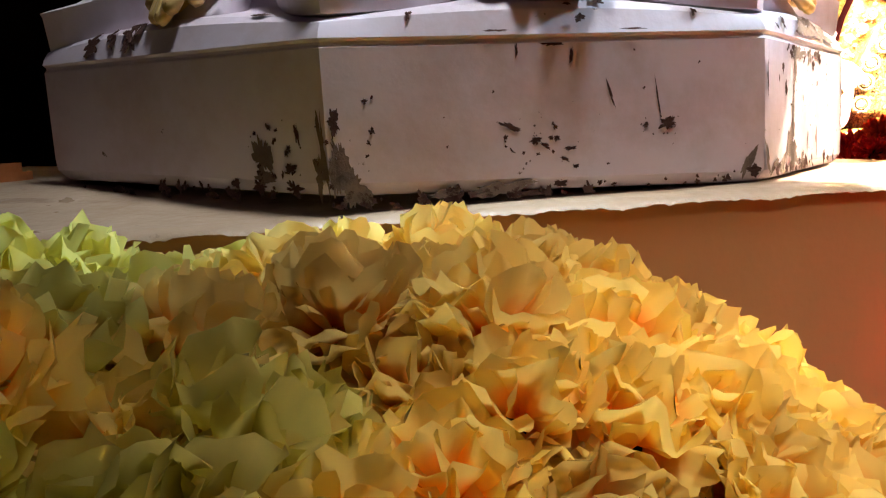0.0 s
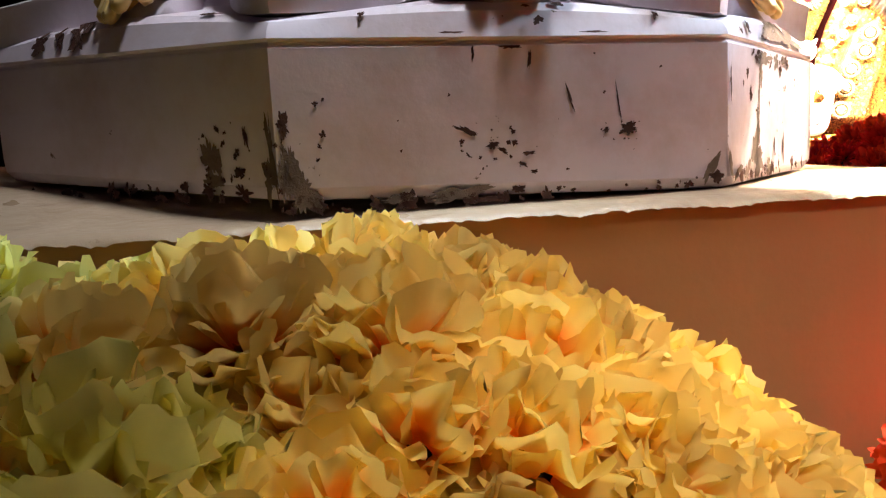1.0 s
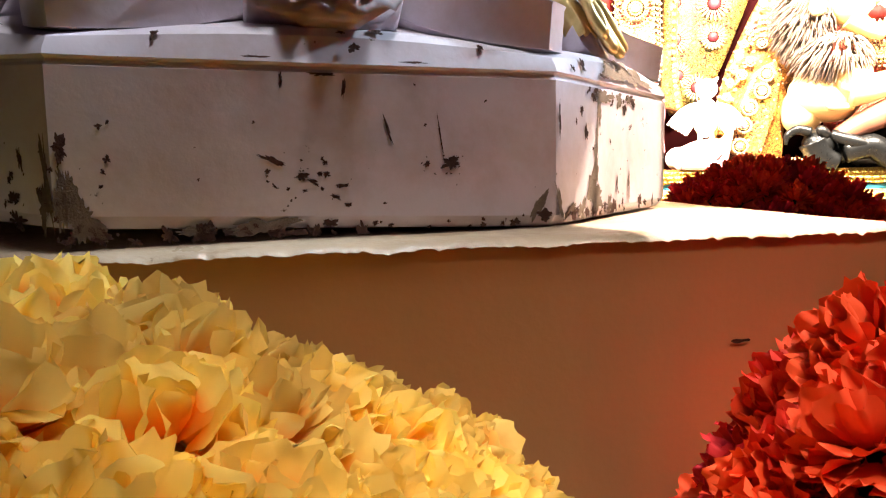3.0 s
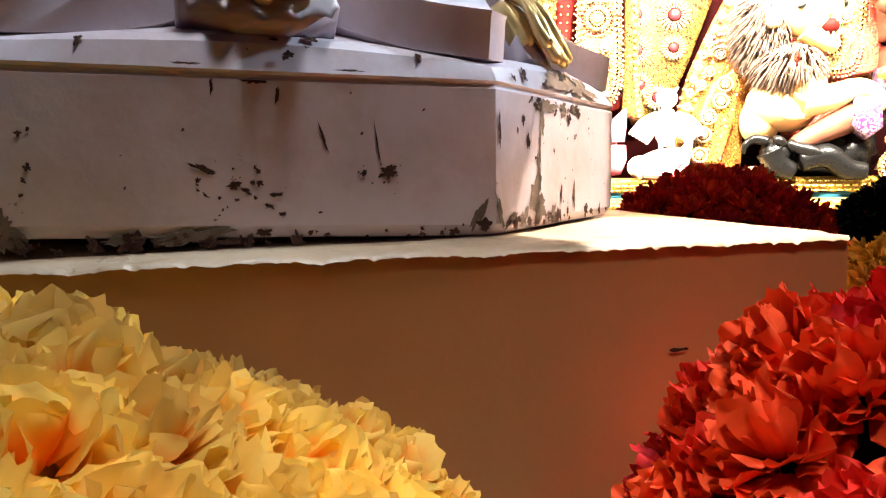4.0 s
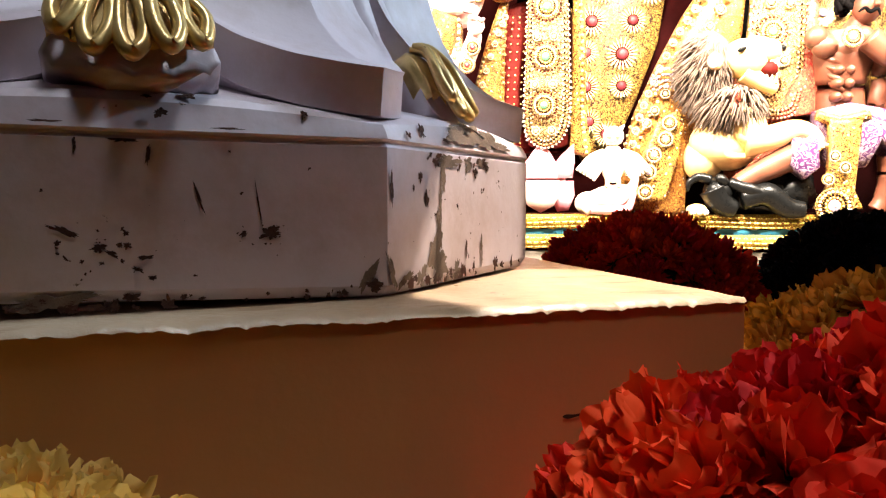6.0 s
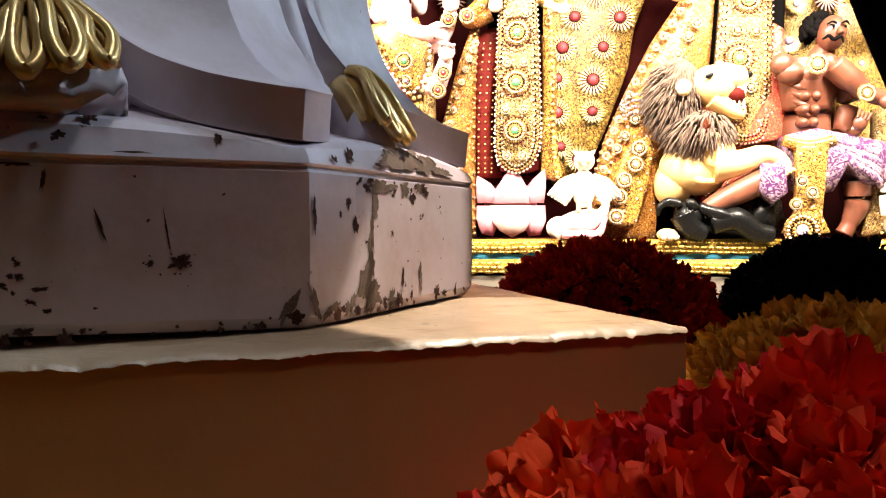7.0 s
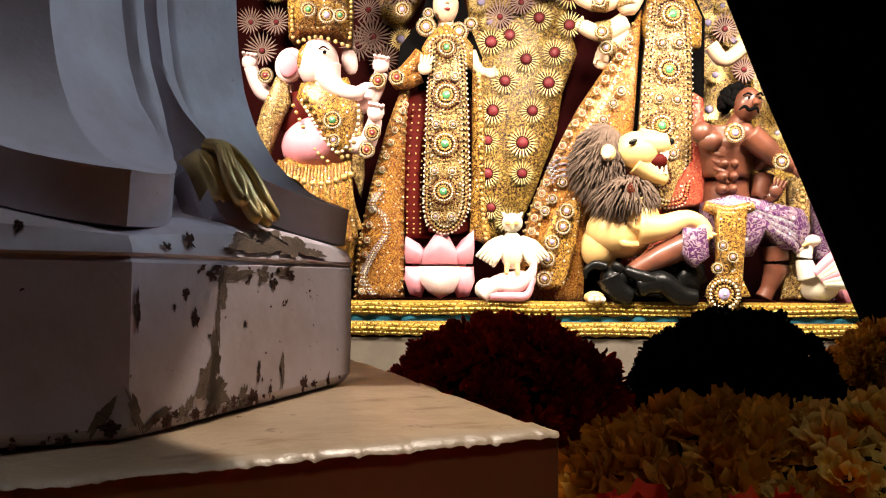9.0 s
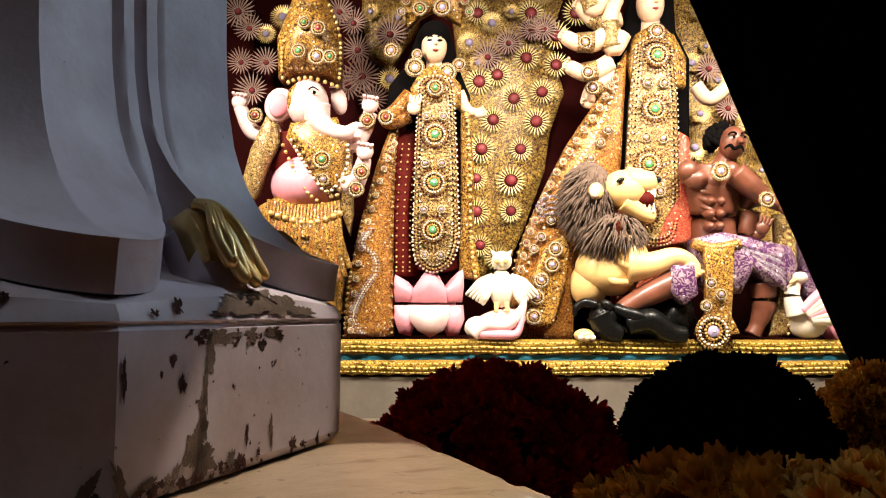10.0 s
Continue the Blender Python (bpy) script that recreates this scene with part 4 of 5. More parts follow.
for i in range(22):
    x = -1.02 + 0.0195 * i
    lean = (i - 11) / 11
    f.limb([(x, 4.37, 1.27 - 0.03 * (1 - lean * lean)), (x + 0.02 * lean, 4.325 + 0.02 * lean * lean, 1.05), (x + 0.07 * lean, 4.36 + 0.03 * lean * lean, 0.84 - 0.05 * math.cos(i))], [0.010, 0.019], ORANGEGOLD if i % 3 == 1 else GOLD, 6)
f.beads([(-1.046, 4.33, 1.203), (-0.930, 4.33, 1.160), (-0.766, 4.33, 1.127), (-0.570, 4.33, 1.193)], 0.02, 0.04, GILT)
f.beads([(-0.912, 4.36, 1.650), (-0.793, 4.36, 1.448), (-0.675, 4.36, 1.314), (-0.570, 4.36, 1.448), (-0.562, 4.36, 1.616)], 0.011, 0.024, IVORY)
f.beads([(-0.971, 4.4, 1.643), (-0.884, 4.4, 1.456), (-0.788, 4.4, 1.303), (-0.646, 4.4, 1.213)], 0.013, 0.03, GILT)
for q in range(1, 5):
    f.beads([(-1.0 + 0.03 * q, 4.40, 1.95 + 0.13 * q), (-0.82, 4.36, 1.92 + 0.13 * q), (-0.64 - 0.03 * q, 4.40, 1.95 + 0.13 * q)], 0.010, 0.024, PALEGOLD)
f.ball((-0.772, 4.392, 1.915), (0.024, 0.010, 0.012), IVORY, (0, 20, 0), 10)
f.ball((-0.768, 4.384, 1.915), (0.012, 0.008, 0.011), HAIR, seg=8)
f.limb([(-0.806, 4.392, 1.935), (-0.775, 4.384, 1.948), (-0.742, 4.392, 1.930)], [0.003, 0.006, 0.003], HAIR, 6)
f.done("elephant_headed_statue", "painted clay elephant-headed statue in gold robes on the stage")

# standing figure on a lotus
f = Figure()
f.limb([(-0.057, 4.72, 0.834), (-0.057, 4.72, 1.227), (-0.058, 4.72, 1.662), (-0.058, 4.72, 2.067)], [0.20, 0.19, 0.17, 0.13], MAROONRED, 16)
f.slab([(-0.152, 2.387), (-0.230, 2.165), (-0.338, 2.018), (-0.355, 1.872), (-0.229, 1.835), (-0.209, 1.258), (-0.163, 1.222), (-0.140, 2.055), (0.040, 2.055), (0.111, 1.982), (0.136, 1.654), (0.172, 1.945), (0.101, 2.128), (0.040, 2.387)], 4.60, 4.70, HAIR, 0.03)
f.ball((-0.056, 4.56, 2.262), (0.079, 0.085, 0.117), SKIN, seg=20)
f.ball((-0.053, 4.58, 2.335), (0.100, 0.105, 0.093), HAIR, seg=18)
f.limb([(-0.057, 4.6, 2.175), (-0.057, 4.6, 2.066)], [0.055, 0.06], SKIN, 10)
f.slab([(-0.252, 2.553), (-0.180, 2.856), (-0.052, 3.047), (0.077, 2.856), (0.139, 2.553), (0.113, 2.421), (0.040, 2.459), (-0.058, 2.515), (-0.153, 2.459), (-0.226, 2.403)], 4.60, 4.66, GOLD, 0.04)
for x, z, r, g in ((*(-0.146, 2.498), 0.05, GREENGEM), (*(-0.007, 2.506), 0.06, VIOLETGEM), (*(-0.077, 2.391), 0.02, REDGEM)):
    f.medal((x, 4.55, z), r, g)
for c, r in (((-0.173, 4.5, 2.106), 0.062), ((0.024, 4.5, 2.077), 0.06), ((-0.160, 4.5, 2.187), 0.035), ((0.098, 4.54, 2.137), 0.045), ((-0.326, 4.6, 2.248), 0.05)):
    f.medal(c, r, VIOLETGEM)
f.beads([(-0.125, 4.5, 2.113), (-0.055, 4.5, 2.053), (0.021, 4.5, 2.113)], 0.014, 0.026, GILT)
f.slab([(-0.140, 2.085), (-0.057, 2.129), (0.039, 2.078), (0.111, 1.994), (0.111, 1.866), (-0.157, 1.866), (-0.200, 1.976)], 4.50, 4.62, GOLD, 0.04)
long_panel(f, [(-0.145, 1.999), (-0.100, 2.035), (0.003, 2.035), (0.055, 1.982), (0.076, 1.718), (0.089, 1.371), (0.095, 1.062), (0.071, 0.943), (0.020, 0.875), (-0.054, 0.848), (-0.122, 0.875), (-0.170, 0.953), (-0.177, 1.130), (-0.168, 1.475), (-0.158, 1.753)], 4.46,
           [((-0.048, 1.956), 0.055, GREENGEM), ((-0.048, 1.671), 0.075, GREENGEM), ((-0.054, 1.380), 0.075, GREENGEM), ((-0.061, 1.097), 0.07, GREENGEM)]
           + [(p, 0.028, VIOLETGEM) for p in ((-0.099, 1.782), (0.003, 1.782), (-0.105, 1.496), (-0.007, 1.496), (-0.115, 1.219), (-0.010, 1.219), (-0.107, 0.949), (-0.013, 0.949))])
f.slab([(-0.295, 1.671), (-0.242, 1.725), (-0.162, 1.743), (-0.173, 0.898), (-0.135, 0.829), (-0.290, 0.829), (-0.310, 1.212)], 4.56, 4.66, MAROONRED, 0.03)
f.slab([(0.110, 1.892), (0.156, 1.928), (0.190, 1.498), (0.188, 1.004), (0.229, 0.795), (0.097, 0.830), (0.108, 1.214)], 4.54, 4.64, GOLD, 0.03)
f.slab([(-0.277, 1.771), (-0.296, 1.430), (-0.301, 0.970), (-0.298, 0.467), (-0.596, 0.456), (-0.572, 0.796), (-0.505, 1.146), (-0.409, 1.501), (-0.333, 1.717)], 4.54, 4.68, ORANGEGOLD, 0.05)
f.beads([(-0.269, 4.52, 1.741), (-0.341, 4.52, 1.611), (-0.426, 4.52, 1.374), (-0.508, 4.52, 1.064), (-0.564, 4.52, 0.791), (-0.587, 4.52, 0.470)], 0.013, 0.028, PALEGOLD)
f.beads([(-0.290, 4.52, 1.618), (-0.307, 4.52, 1.133), (-0.304, 4.52, 0.487)], 0.012, 0.028, PALEGOLD)
for dx in (-0.016, 0.0, 0.016):
    f.beads([(-0.418 + dx, 4.475, 1.126), (-0.485 + dx, 4.475, 1.024), (-0.417 + dx, 4.475, 0.957), (-0.399 + dx, 4.475, 0.856), (-0.482 + dx, 4.475, 0.722), (-0.531 + dx, 4.475, 0.588), (-0.480 + dx, 4.475, 0.489)], 0.0065, 0.013, SILVER if dx else IVORY)
for x0, x1 in ((-0.335, -0.45), (-0.37, -0.52), (-0.32, -0.37)):
    f.beads([(-0.29, 4.485, 1.60), ((x0 + x1) / 2 + 0.02, 4.478, 1.10), (x1, 4.478, 0.49)], 0.006, 0.016, PALEGOLD)
for x0 in (-0.275, -0.235, -0.195):
    f.beads([(x0 + 0.03, 4.52, 1.66), (x0, 4.525, 1.25), (x0 - 0.005, 4.525, 0.86)], 0.006, 0.019, GILT)
f.limb([(-0.193, 4.5, 1.929), (-0.272, 4.5, 1.841), (-0.341, 4.5, 1.781), (-0.289, 4.5, 1.771), (-0.203, 4.5, 1.806)], [0.06, 0.055, 0.05, 0.048, 0.042], ORANGEGOLD, 10)
f.medal((-0.342, 4.42, 1.774), 0.05, REDGEM)
f.hand((-0.176, 4.42, 1.836), 0.042, SKIN, 12, True)
f.limb([(0.091, 4.56, 1.964), (0.133, 4.56, 1.875), (0.168, 4.56, 1.847), (0.223, 4.56, 1.840)], [0.045, 0.04, 0.032, 0.026], SKIN, 10)
f.hand((0.228, 4.52, 1.829), 0.035, SKIN, 70)
for p in curve_points([(-0.295, 4.5, 1.631), (-0.356, 4.5, 1.475), (-0.429, 4.5, 1.233), (-0.489, 4.5, 0.994), (-0.527, 4.5, 0.723), (-0.545, 4.5, 0.504)], 3):
    f.medal(tuple(p), 0.020, REDGEM)
f.beads([(0.145, 4.5, 1.859), (0.164, 4.5, 1.475), (0.170, 4.5, 1.062), (0.196, 4.5, 0.824)], 0.012, 0.026, GILT)
f.beads([(-0.138, 4.5, 1.947), (-0.157, 4.5, 1.475), (-0.183, 4.5, 1.062), (-0.156, 4.5, 0.892)], 0.008, 0.02, IVORY)
for q in range(9):
    a = math.pi * (0.08 + 0.84 * q / 8)
    f.medal((-0.05 + 0.22 * math.cos(a), 4.56, 2.42 + 0.24 * math.sin(a)), 0.03, (GREENGEM, REDGEM, VIOLETGEM)[q % 3])
for s_ in (-1, 1):
    f.ball((-0.050 + 0.030 * s_, 4.481, 2.272), (0.018, 0.006, 0.007), HAIR, seg=8)
    f.limb([(-0.050 + 0.012 * s_, 4.478, 2.292), (-0.050 + 0.032 * s_, 4.478, 2.300), (-0.050 + 0.052 * s_, 4.492, 2.290)], [0.003, 0.004, 0.002], HAIR, 6)
f.limb([(-0.046, 4.482, 2.275), (-0.044, 4.468, 2.243)], [0.008, 0.013], SKIN, 8)
f.ball((-0.046, 4.482, 2.212), (0.019, 0.008, 0.008), REDGEM, seg=8)
f.done("standing_statue", "painted clay woman statue in gold panelled dress on a lotus")

# lotus seat
f = Figure()
f.ball((-0.084, 4.66, 0.657), (0.166, 0.12, 0.159), PINK, seg=14)
for k, (outline, y) in enumerate((([(-0.290, 0.673), (-0.297, 0.753), (-0.290, 0.842), (-0.207, 0.794), (-0.159, 0.739), (-0.145, 0.673)], 4.54), ([(-0.021, 0.673), (-0.007, 0.746), (0.048, 0.815), (0.125, 0.884), (0.128, 0.766), (0.117, 0.673)], 4.54),
                                  ([(-0.191, 0.670), (-0.178, 0.751), (-0.123, 0.834), (-0.075, 0.889), (-0.024, 0.834), (0.021, 0.751), (0.027, 0.670)], 4.50),
                                  ([(-0.290, 0.656), (-0.159, 0.656), (-0.151, 0.570), (-0.192, 0.468), (-0.261, 0.485), (-0.296, 0.570)], 4.54), ([(0.003, 0.656), (0.124, 0.656), (0.131, 0.570), (0.096, 0.478), (0.027, 0.468), (-0.014, 0.553)], 4.54),
                                  ([(-0.212, 0.656), (0.038, 0.656), (0.048, 0.581), (0.003, 0.503), (-0.075, 0.462), (-0.150, 0.503), (-0.205, 0.571)], 4.50))):
    f.slab(outline, y, y + 0.03, PINK if k != 5 else PALEPINK, 0.055)
f.done("lotus_seat", "large pink and white painted clay lotus on the stage", "lotus")

# owl on a conch
f = Figure()
f.ball((0.351, 4.5, 0.756), (0.072, 0.075, 0.117), IVORY, seg=16)
f.ball((0.351, 4.48, 0.918), (0.062, 0.06, 0.059), IVORY, seg=14)
for s in (-1, 1):
    f.limb([((0.350, 4.47, 0.957)[0] + s * 0.04, 4.47, (0.350, 4.47, 0.957)[2]), ((0.350, 4.47, 0.957)[0] + s * 0.062, 4.47, (0.350, 4.47, 0.981)[2])], [0.018, 0.004], IVORY, 6)
    f.ball(((0.345, 4.4, 0.912)[0] + s * 0.026, 4.425, (0.345, 4.4, 0.915)[2]), (0.018, 0.01, 0.016), TAWNY, seg=10)
    for i in range(6):
        f.limb([((0.352, 4.5, 0.807)[0] + s * 0.055, 4.49, (0.352, 4.5, 0.824)[2] - 0.01 * i), ((0.352, 4.5, 0.807)[0] + s * (0.13 - 0.006 * i), 4.46, (0.352, 4.5, 0.790)[2] - 0.018 * i),
                ((0.352, 4.5, 0.807)[0] + s * (0.215 - 0.02 * i), 4.47, (0.351, 4.5, 0.716)[2] - 0.012 * i)], [0.022, 0.024, 0.008], IVORY, 8, 4)
    f.limb([((0.347, 4.45, 0.655)[0] + s * 0.03, 4.44, (0.347, 4.45, 0.671)[2]), ((0.347, 4.45, 0.655)[0] + s * 0.034, 4.42, (0.346, 4.45, 0.612)[2])], [0.016, 0.012], TAWNY, 8)
f.limb([(0.345, 4.41, 0.906), (0.348, 4.4, 0.879)], [0.012, 0.003], TAWNY, 6)
f.done("owl_statue", "ivory-painted clay owl with spread wings on a conch")
f = Figure()
f.ball((0.333, 4.54, 0.547), (0.172, 0.13, 0.083), PALEPINK, (0, -14, 0), 18)
f.ball((0.205, 4.5, 0.521), (0.076, 0.10, 0.069), IVORY, seg=14)
f.limb([(0.169, 4.44, 0.483), (0.252, 4.44, 0.539), (0.368, 4.44, 0.539), (0.452, 4.44, 0.605), (0.486, 4.44, 0.695)], [0.05, 0.045, 0.04, 0.035, 0.008], PALEPINK, 10)
f.limb([(0.218, 4.42, 0.483), (0.333, 4.42, 0.483), (0.432, 4.42, 0.490), (0.470, 4.42, 0.589)], [0.025, 0.03, 0.025, 0.01], PINK, 8)
f.done("conch_shell", "pink and white painted clay conch on the stage", "shell")

# tall central figure
f = Figure()
f.limb([(1.348, 4.92, 0.586), (1.361, 4.92, 1.178), (1.374, 4.92, 1.745), (1.410, 4.92, 2.478)], [0.26, 0.24, 0.20, 0.15], REDSILK, 16)
f.slab([(1.229, 2.688), (1.179, 2.456), (1.126, 2.225), (1.124, 1.543), (1.212, 1.506), (1.241, 2.379), (1.486, 2.417), (1.506, 1.731), (1.597, 1.694), (1.609, 2.263), (1.524, 2.456), (1.514, 2.805), (1.307, 2.844)], 4.80, 4.9, HAIR, 0.03)
f.ball((1.345, 4.74, 2.607), (0.090, 0.09, 0.131), SKIN, seg=20)
f.ball((1.352, 4.76, 2.714), (0.114, 0.11, 0.110), HAIR, seg=18)
f.limb([(1.354, 4.78, 2.520), (1.350, 4.78, 2.387)], [0.06, 0.07], SKIN, 10)
f.medal((1.349, 4.62, 2.383), 0.055, VIOLETGEM)
f.slab([(1.227, 2.380), (1.347, 2.456), (1.473, 2.372), (1.543, 2.229), (1.538, 2.042), (1.198, 2.042), (1.176, 2.229)], 4.66, 4.78, GOLD, 0.04)
long_panel(f, [(1.212, 2.284), (1.314, 2.339), (1.420, 2.284), (1.456, 2.009), (1.461, 1.647), (1.459, 1.289), (1.425, 1.077), (1.336, 1.024), (1.214, 1.042), (1.128, 1.147), (1.139, 1.503), (1.169, 1.936)], 4.60,
           [((1.333, 2.211), 0.075, GREENGEM), ((1.310, 1.868), 0.075, GREENGEM), ((1.264, 1.522), 0.075, GREENGEM), ((1.250, 1.212), 0.06, GREENGEM)]
           + [(p, 0.035, VIOLETGEM) for p in ((1.268, 2.030), (1.371, 2.030), (1.250, 1.689), (1.355, 1.682), (1.225, 1.352), (1.330, 1.352))])
f.slab([(1.470, 1.736), (1.527, 1.699), (1.548, 1.408), (1.535, 1.048), (1.303, 1.012), (1.341, 1.155), (1.450, 1.227)], 4.60, 4.74, REDSILK, 0.03)
f.slab([(1.169, 2.281), (1.117, 1.532), (1.000, 1.092), (0.816, 0.910), (0.803, 0.444), (0.416, 0.444), (0.436, 0.802), (0.511, 1.092), (0.641, 1.385), (0.791, 1.680), (0.941, 1.904), (1.054, 2.054)], 4.66, 4.84, ORANGEGOLD, 0.05)
f.beads([(1.124, 4.62, 2.200), (1.014, 4.62, 1.982), (0.887, 4.62, 1.802), (0.761, 4.62, 1.605), (0.610, 4.62, 1.320), (0.492, 4.62, 1.056), (0.420, 4.62, 0.795), (0.393, 4.62, 0.467)], 0.014, 0.03, PALEGOLD)
f.beads([(1.104, 4.62, 2.073), (0.956, 4.62, 1.730), (0.794, 4.62, 1.462), (0.650, 4.62, 1.179), (0.543, 4.62, 0.969), (0.489, 4.62, 0.726)], 0.010, 0.03, IVORY)
f.slab([(0.621, 1.009), (0.728, 1.080), (0.773, 1.009), (0.742, 0.797), (0.668, 0.535), (0.493, 0.517), (0.531, 0.797)], 4.56, 4.66, GOLD, 0.02)
for p in ((0.678, 4.52, 0.995), (0.657, 4.52, 0.900), (0.591, 4.52, 0.808), (0.563, 4.52, 0.706), (0.545, 4.52, 0.588)):
    f.medal(p, 0.05, VIOLETGEM)
for q_ in range(4):
    f.beads([(0.561 + 0.012 * q_, 4.585, 1.247 - 0.03 * q_), (0.631, 4.58, 1.317 - 0.035 * q_), (0.719, 4.58, 1.317 - 0.035 * q_), (0.781 - 0.01 * q_, 4.585, 1.264 - 0.03 * q_)], 0.010, 0.018, SILVER)
for pts in ([(1.038, 4.62, 2.365), (0.948, 4.62, 2.310), (0.841, 4.62, 2.310), (0.771, 4.62, 2.346)], [(1.062, 4.66, 2.195), (0.971, 4.66, 2.140), (0.882, 4.66, 2.129), (0.803, 4.66, 2.166)], [(1.088, 4.7, 2.135), (0.996, 4.7, 2.061), (0.941, 4.7, 2.006), (0.922, 4.7, 1.951)], [(1.123, 4.6, 2.357), (1.068, 4.6, 2.266), (1.046, 4.6, 2.430), (1.091, 4.6, 2.577)], [(1.030, 4.64, 2.631), (0.956, 4.64, 2.539), (0.922, 4.64, 2.631), (0.905, 4.64, 2.743)], [(1.131, 4.7, 2.507), (1.021, 4.7, 2.470), (0.949, 4.7, 2.507), (0.878, 4.7, 2.582)]):
    f.limb(pts, [0.062, 0.06, 0.052, 0.044], SKIN, 10)
    f.limb(pts[1:3], [0.068, 0.06], PALEGOLD, 10)
    f.hand(pts[-1], 0.045, SKIN, -60)
for p in ((0.872, 4.5, 2.266), (0.890, 4.52, 2.084), (0.932, 4.6, 2.012)):
    f.medal(p, 0.045, VIOLETGEM)
for p in curve_points([(1.075, 4.6, 2.066), (0.973, 4.6, 1.886), (0.828, 4.6, 1.671), (0.703, 4.6, 1.476), (0.596, 4.6, 1.247), (0.514, 4.6, 1.037), (0.463, 4.6, 0.794), (0.440, 4.6, 0.553)], 3):
    f.medal(tuple(p), 0.024, REDGEM)
for p in curve_points([(1.023, 4.6, 1.743), (0.914, 4.6, 1.565), (0.789, 4.6, 1.388), (0.665, 4.6, 1.177), (0.558, 4.6, 1.002)], 2):
    f.medal(tuple(p), 0.032, VIOLETGEM)
f.beads([(0.754, 4.62, 1.144), (0.700, 4.62, 0.969), (0.662, 4.62, 0.726), (0.624, 4.62, 0.467)], 0.011, 0.026, GILT)
for s_ in (-1, 1):
    f.ball((1.352 + 0.034 * s_, 4.656, 2.625), (0.020, 0.006, 0.008), HAIR, seg=8)
f.limb([(1.356, 4.656, 2.62), (1.358, 4.640, 2.585)], [0.008, 0.014], SKIN, 8)
f.ball((1.356, 4.660, 2.552), (0.021, 0.008, 0.009), REDGEM, seg=8)
f.done("tall_statue", "tall painted clay many-armed statue in gold brocade on the stage")

# lion
f = Figure()
f.ball((0.998, 4.56, 0.861), (0.200, 0.16, 0.145), TAWNY, (0, 14, 0), 20)
f.ball((1.105, 4.5, 0.943), (0.124, 0.14, 0.138), TAWNY, seg=18)
f.ball((0.905, 4.60, 0.800), (0.125, 0.13, 0.155), TAWNY, (0, 20, 0), 18)
f.ball((0.830, 4.44, 0.480), (0.062, 0.07, 0.038), TAWNY, seg=12)
for q_ in range(3):
    f.ball((0.800 + 0.035 * q_, 4.385, 0.468), (0.018, 0.022, 0.018), IVORY, seg=8)
f.limb([(0.93, 4.47, 0.90), (1.00, 4.43, 0.80), (1.12, 4.42, 0.79)], [0.02, 0.028, 0.015], TAWNY, 8)
f.limb([(1.00, 4.46, 0.99), (1.06, 4.40, 0.90), (1.15, 4.39, 0.86)], [0.02, 0.028, 0.015], TAWNY, 8)
f.limb([(1.084, 4.42, 0.887), (1.218, 4.42, 0.893), (1.352, 4.42, 0.937), (1.435, 4.42, 0.920), (1.483, 4.42, 0.860)], [0.11, 0.075, 0.058, 0.05, 0.045], TAWNY, 12)
f.hand((1.456, 4.38, 0.858), 0.05, TAWNY, 150)
f.ball((1.082, 4.44, 1.344), (0.131, 0.12, 0.117), TAWNY, (0, 15, 0), 18)
f.limb([(1.095, 4.42, 1.385), (1.195, 4.42, 1.385), (1.256, 4.42, 1.398)], [0.095, 0.075, 0.05], TAWNY, 14)
f.limb([(1.076, 4.42, 1.273), (1.175, 4.42, 1.205), (1.251, 4.42, 1.172)], [0.075, 0.05, 0.03], TAWNY, 12)
f.limb([(1.148, 4.4, 1.287), (1.204, 4.4, 1.280), (1.241, 4.4, 1.280)], [0.035, 0.05, 0.03], MAROONRED, 10)
for x, y, dz in ((1148, 336, -1), (1155, 337, -1), (1160, 334, -1), (1142, 340, -1), (1150, 374, 1), (1158, 374, 1), (1142, 366, 1)):
    X = (x - 784) * 0.00331
    Z = 0.61 + (551 - y) * 0.00334
    f.limb([(X, 4.385, Z), (X, 4.375, Z + dz * 0.05)], [0.011, 0.003], IVORY, 6)
f.ball((1.031, 4.32, 1.380), (0.028, 0.012, 0.014), BLACK, (0, -25, 0), 10)
f.ball((1.267, 4.4, 1.395), (0.025, 0.03, 0.022), BLACK, seg=10)
f.ball((0.897, 4.36, 1.321), (0.045, 0.03, 0.05), TAWNY, seg=12)
f.ball((0.882, 4.335, 1.310), (0.03, 0.015, 0.034), SKIN, seg=10)
f.ball((0.895, 4.52, 1.322), (0.131, 0.15, 0.200), MANE, seg=18)
random.seed(21)
for i in range(2200):
    a, e = random.uniform(0, 2 * math.pi), random.uniform(-1, 1)
    s = math.sqrt(1 - e * e)
    c = Vector((0.89, 4.52, 1.32)) if i % 3 else Vector((1.02, 4.46, 1.10))
    w = Vector((0.125, 0.13, 0.20)) if i % 3 else Vector((0.16, 0.12, 0.10))
    d = Vector((s * math.cos(a), s * math.sin(a), e))
    p = c + Vector((d.x * w.x, d.y * w.y, d.z * w.z))
    if d.y > 0.4 or p.x > 0.98 and p.z > 1.22:
        continue
    fall = Vector((d.x * 0.05 - 0.012, d.y * 0.04, d.z * 0.035 - 0.035)) * random.uniform(0.7, 1.5)
    f.limb([p, p + fall * 0.6, p + fall * 1.05 + Vector((-0.006, 0, -0.020))], [0.007, 0.0055, 0.001], MANE, 4, 2)
f.done("lion_statue", "painted clay lion with grey-brown mane and open jaws")

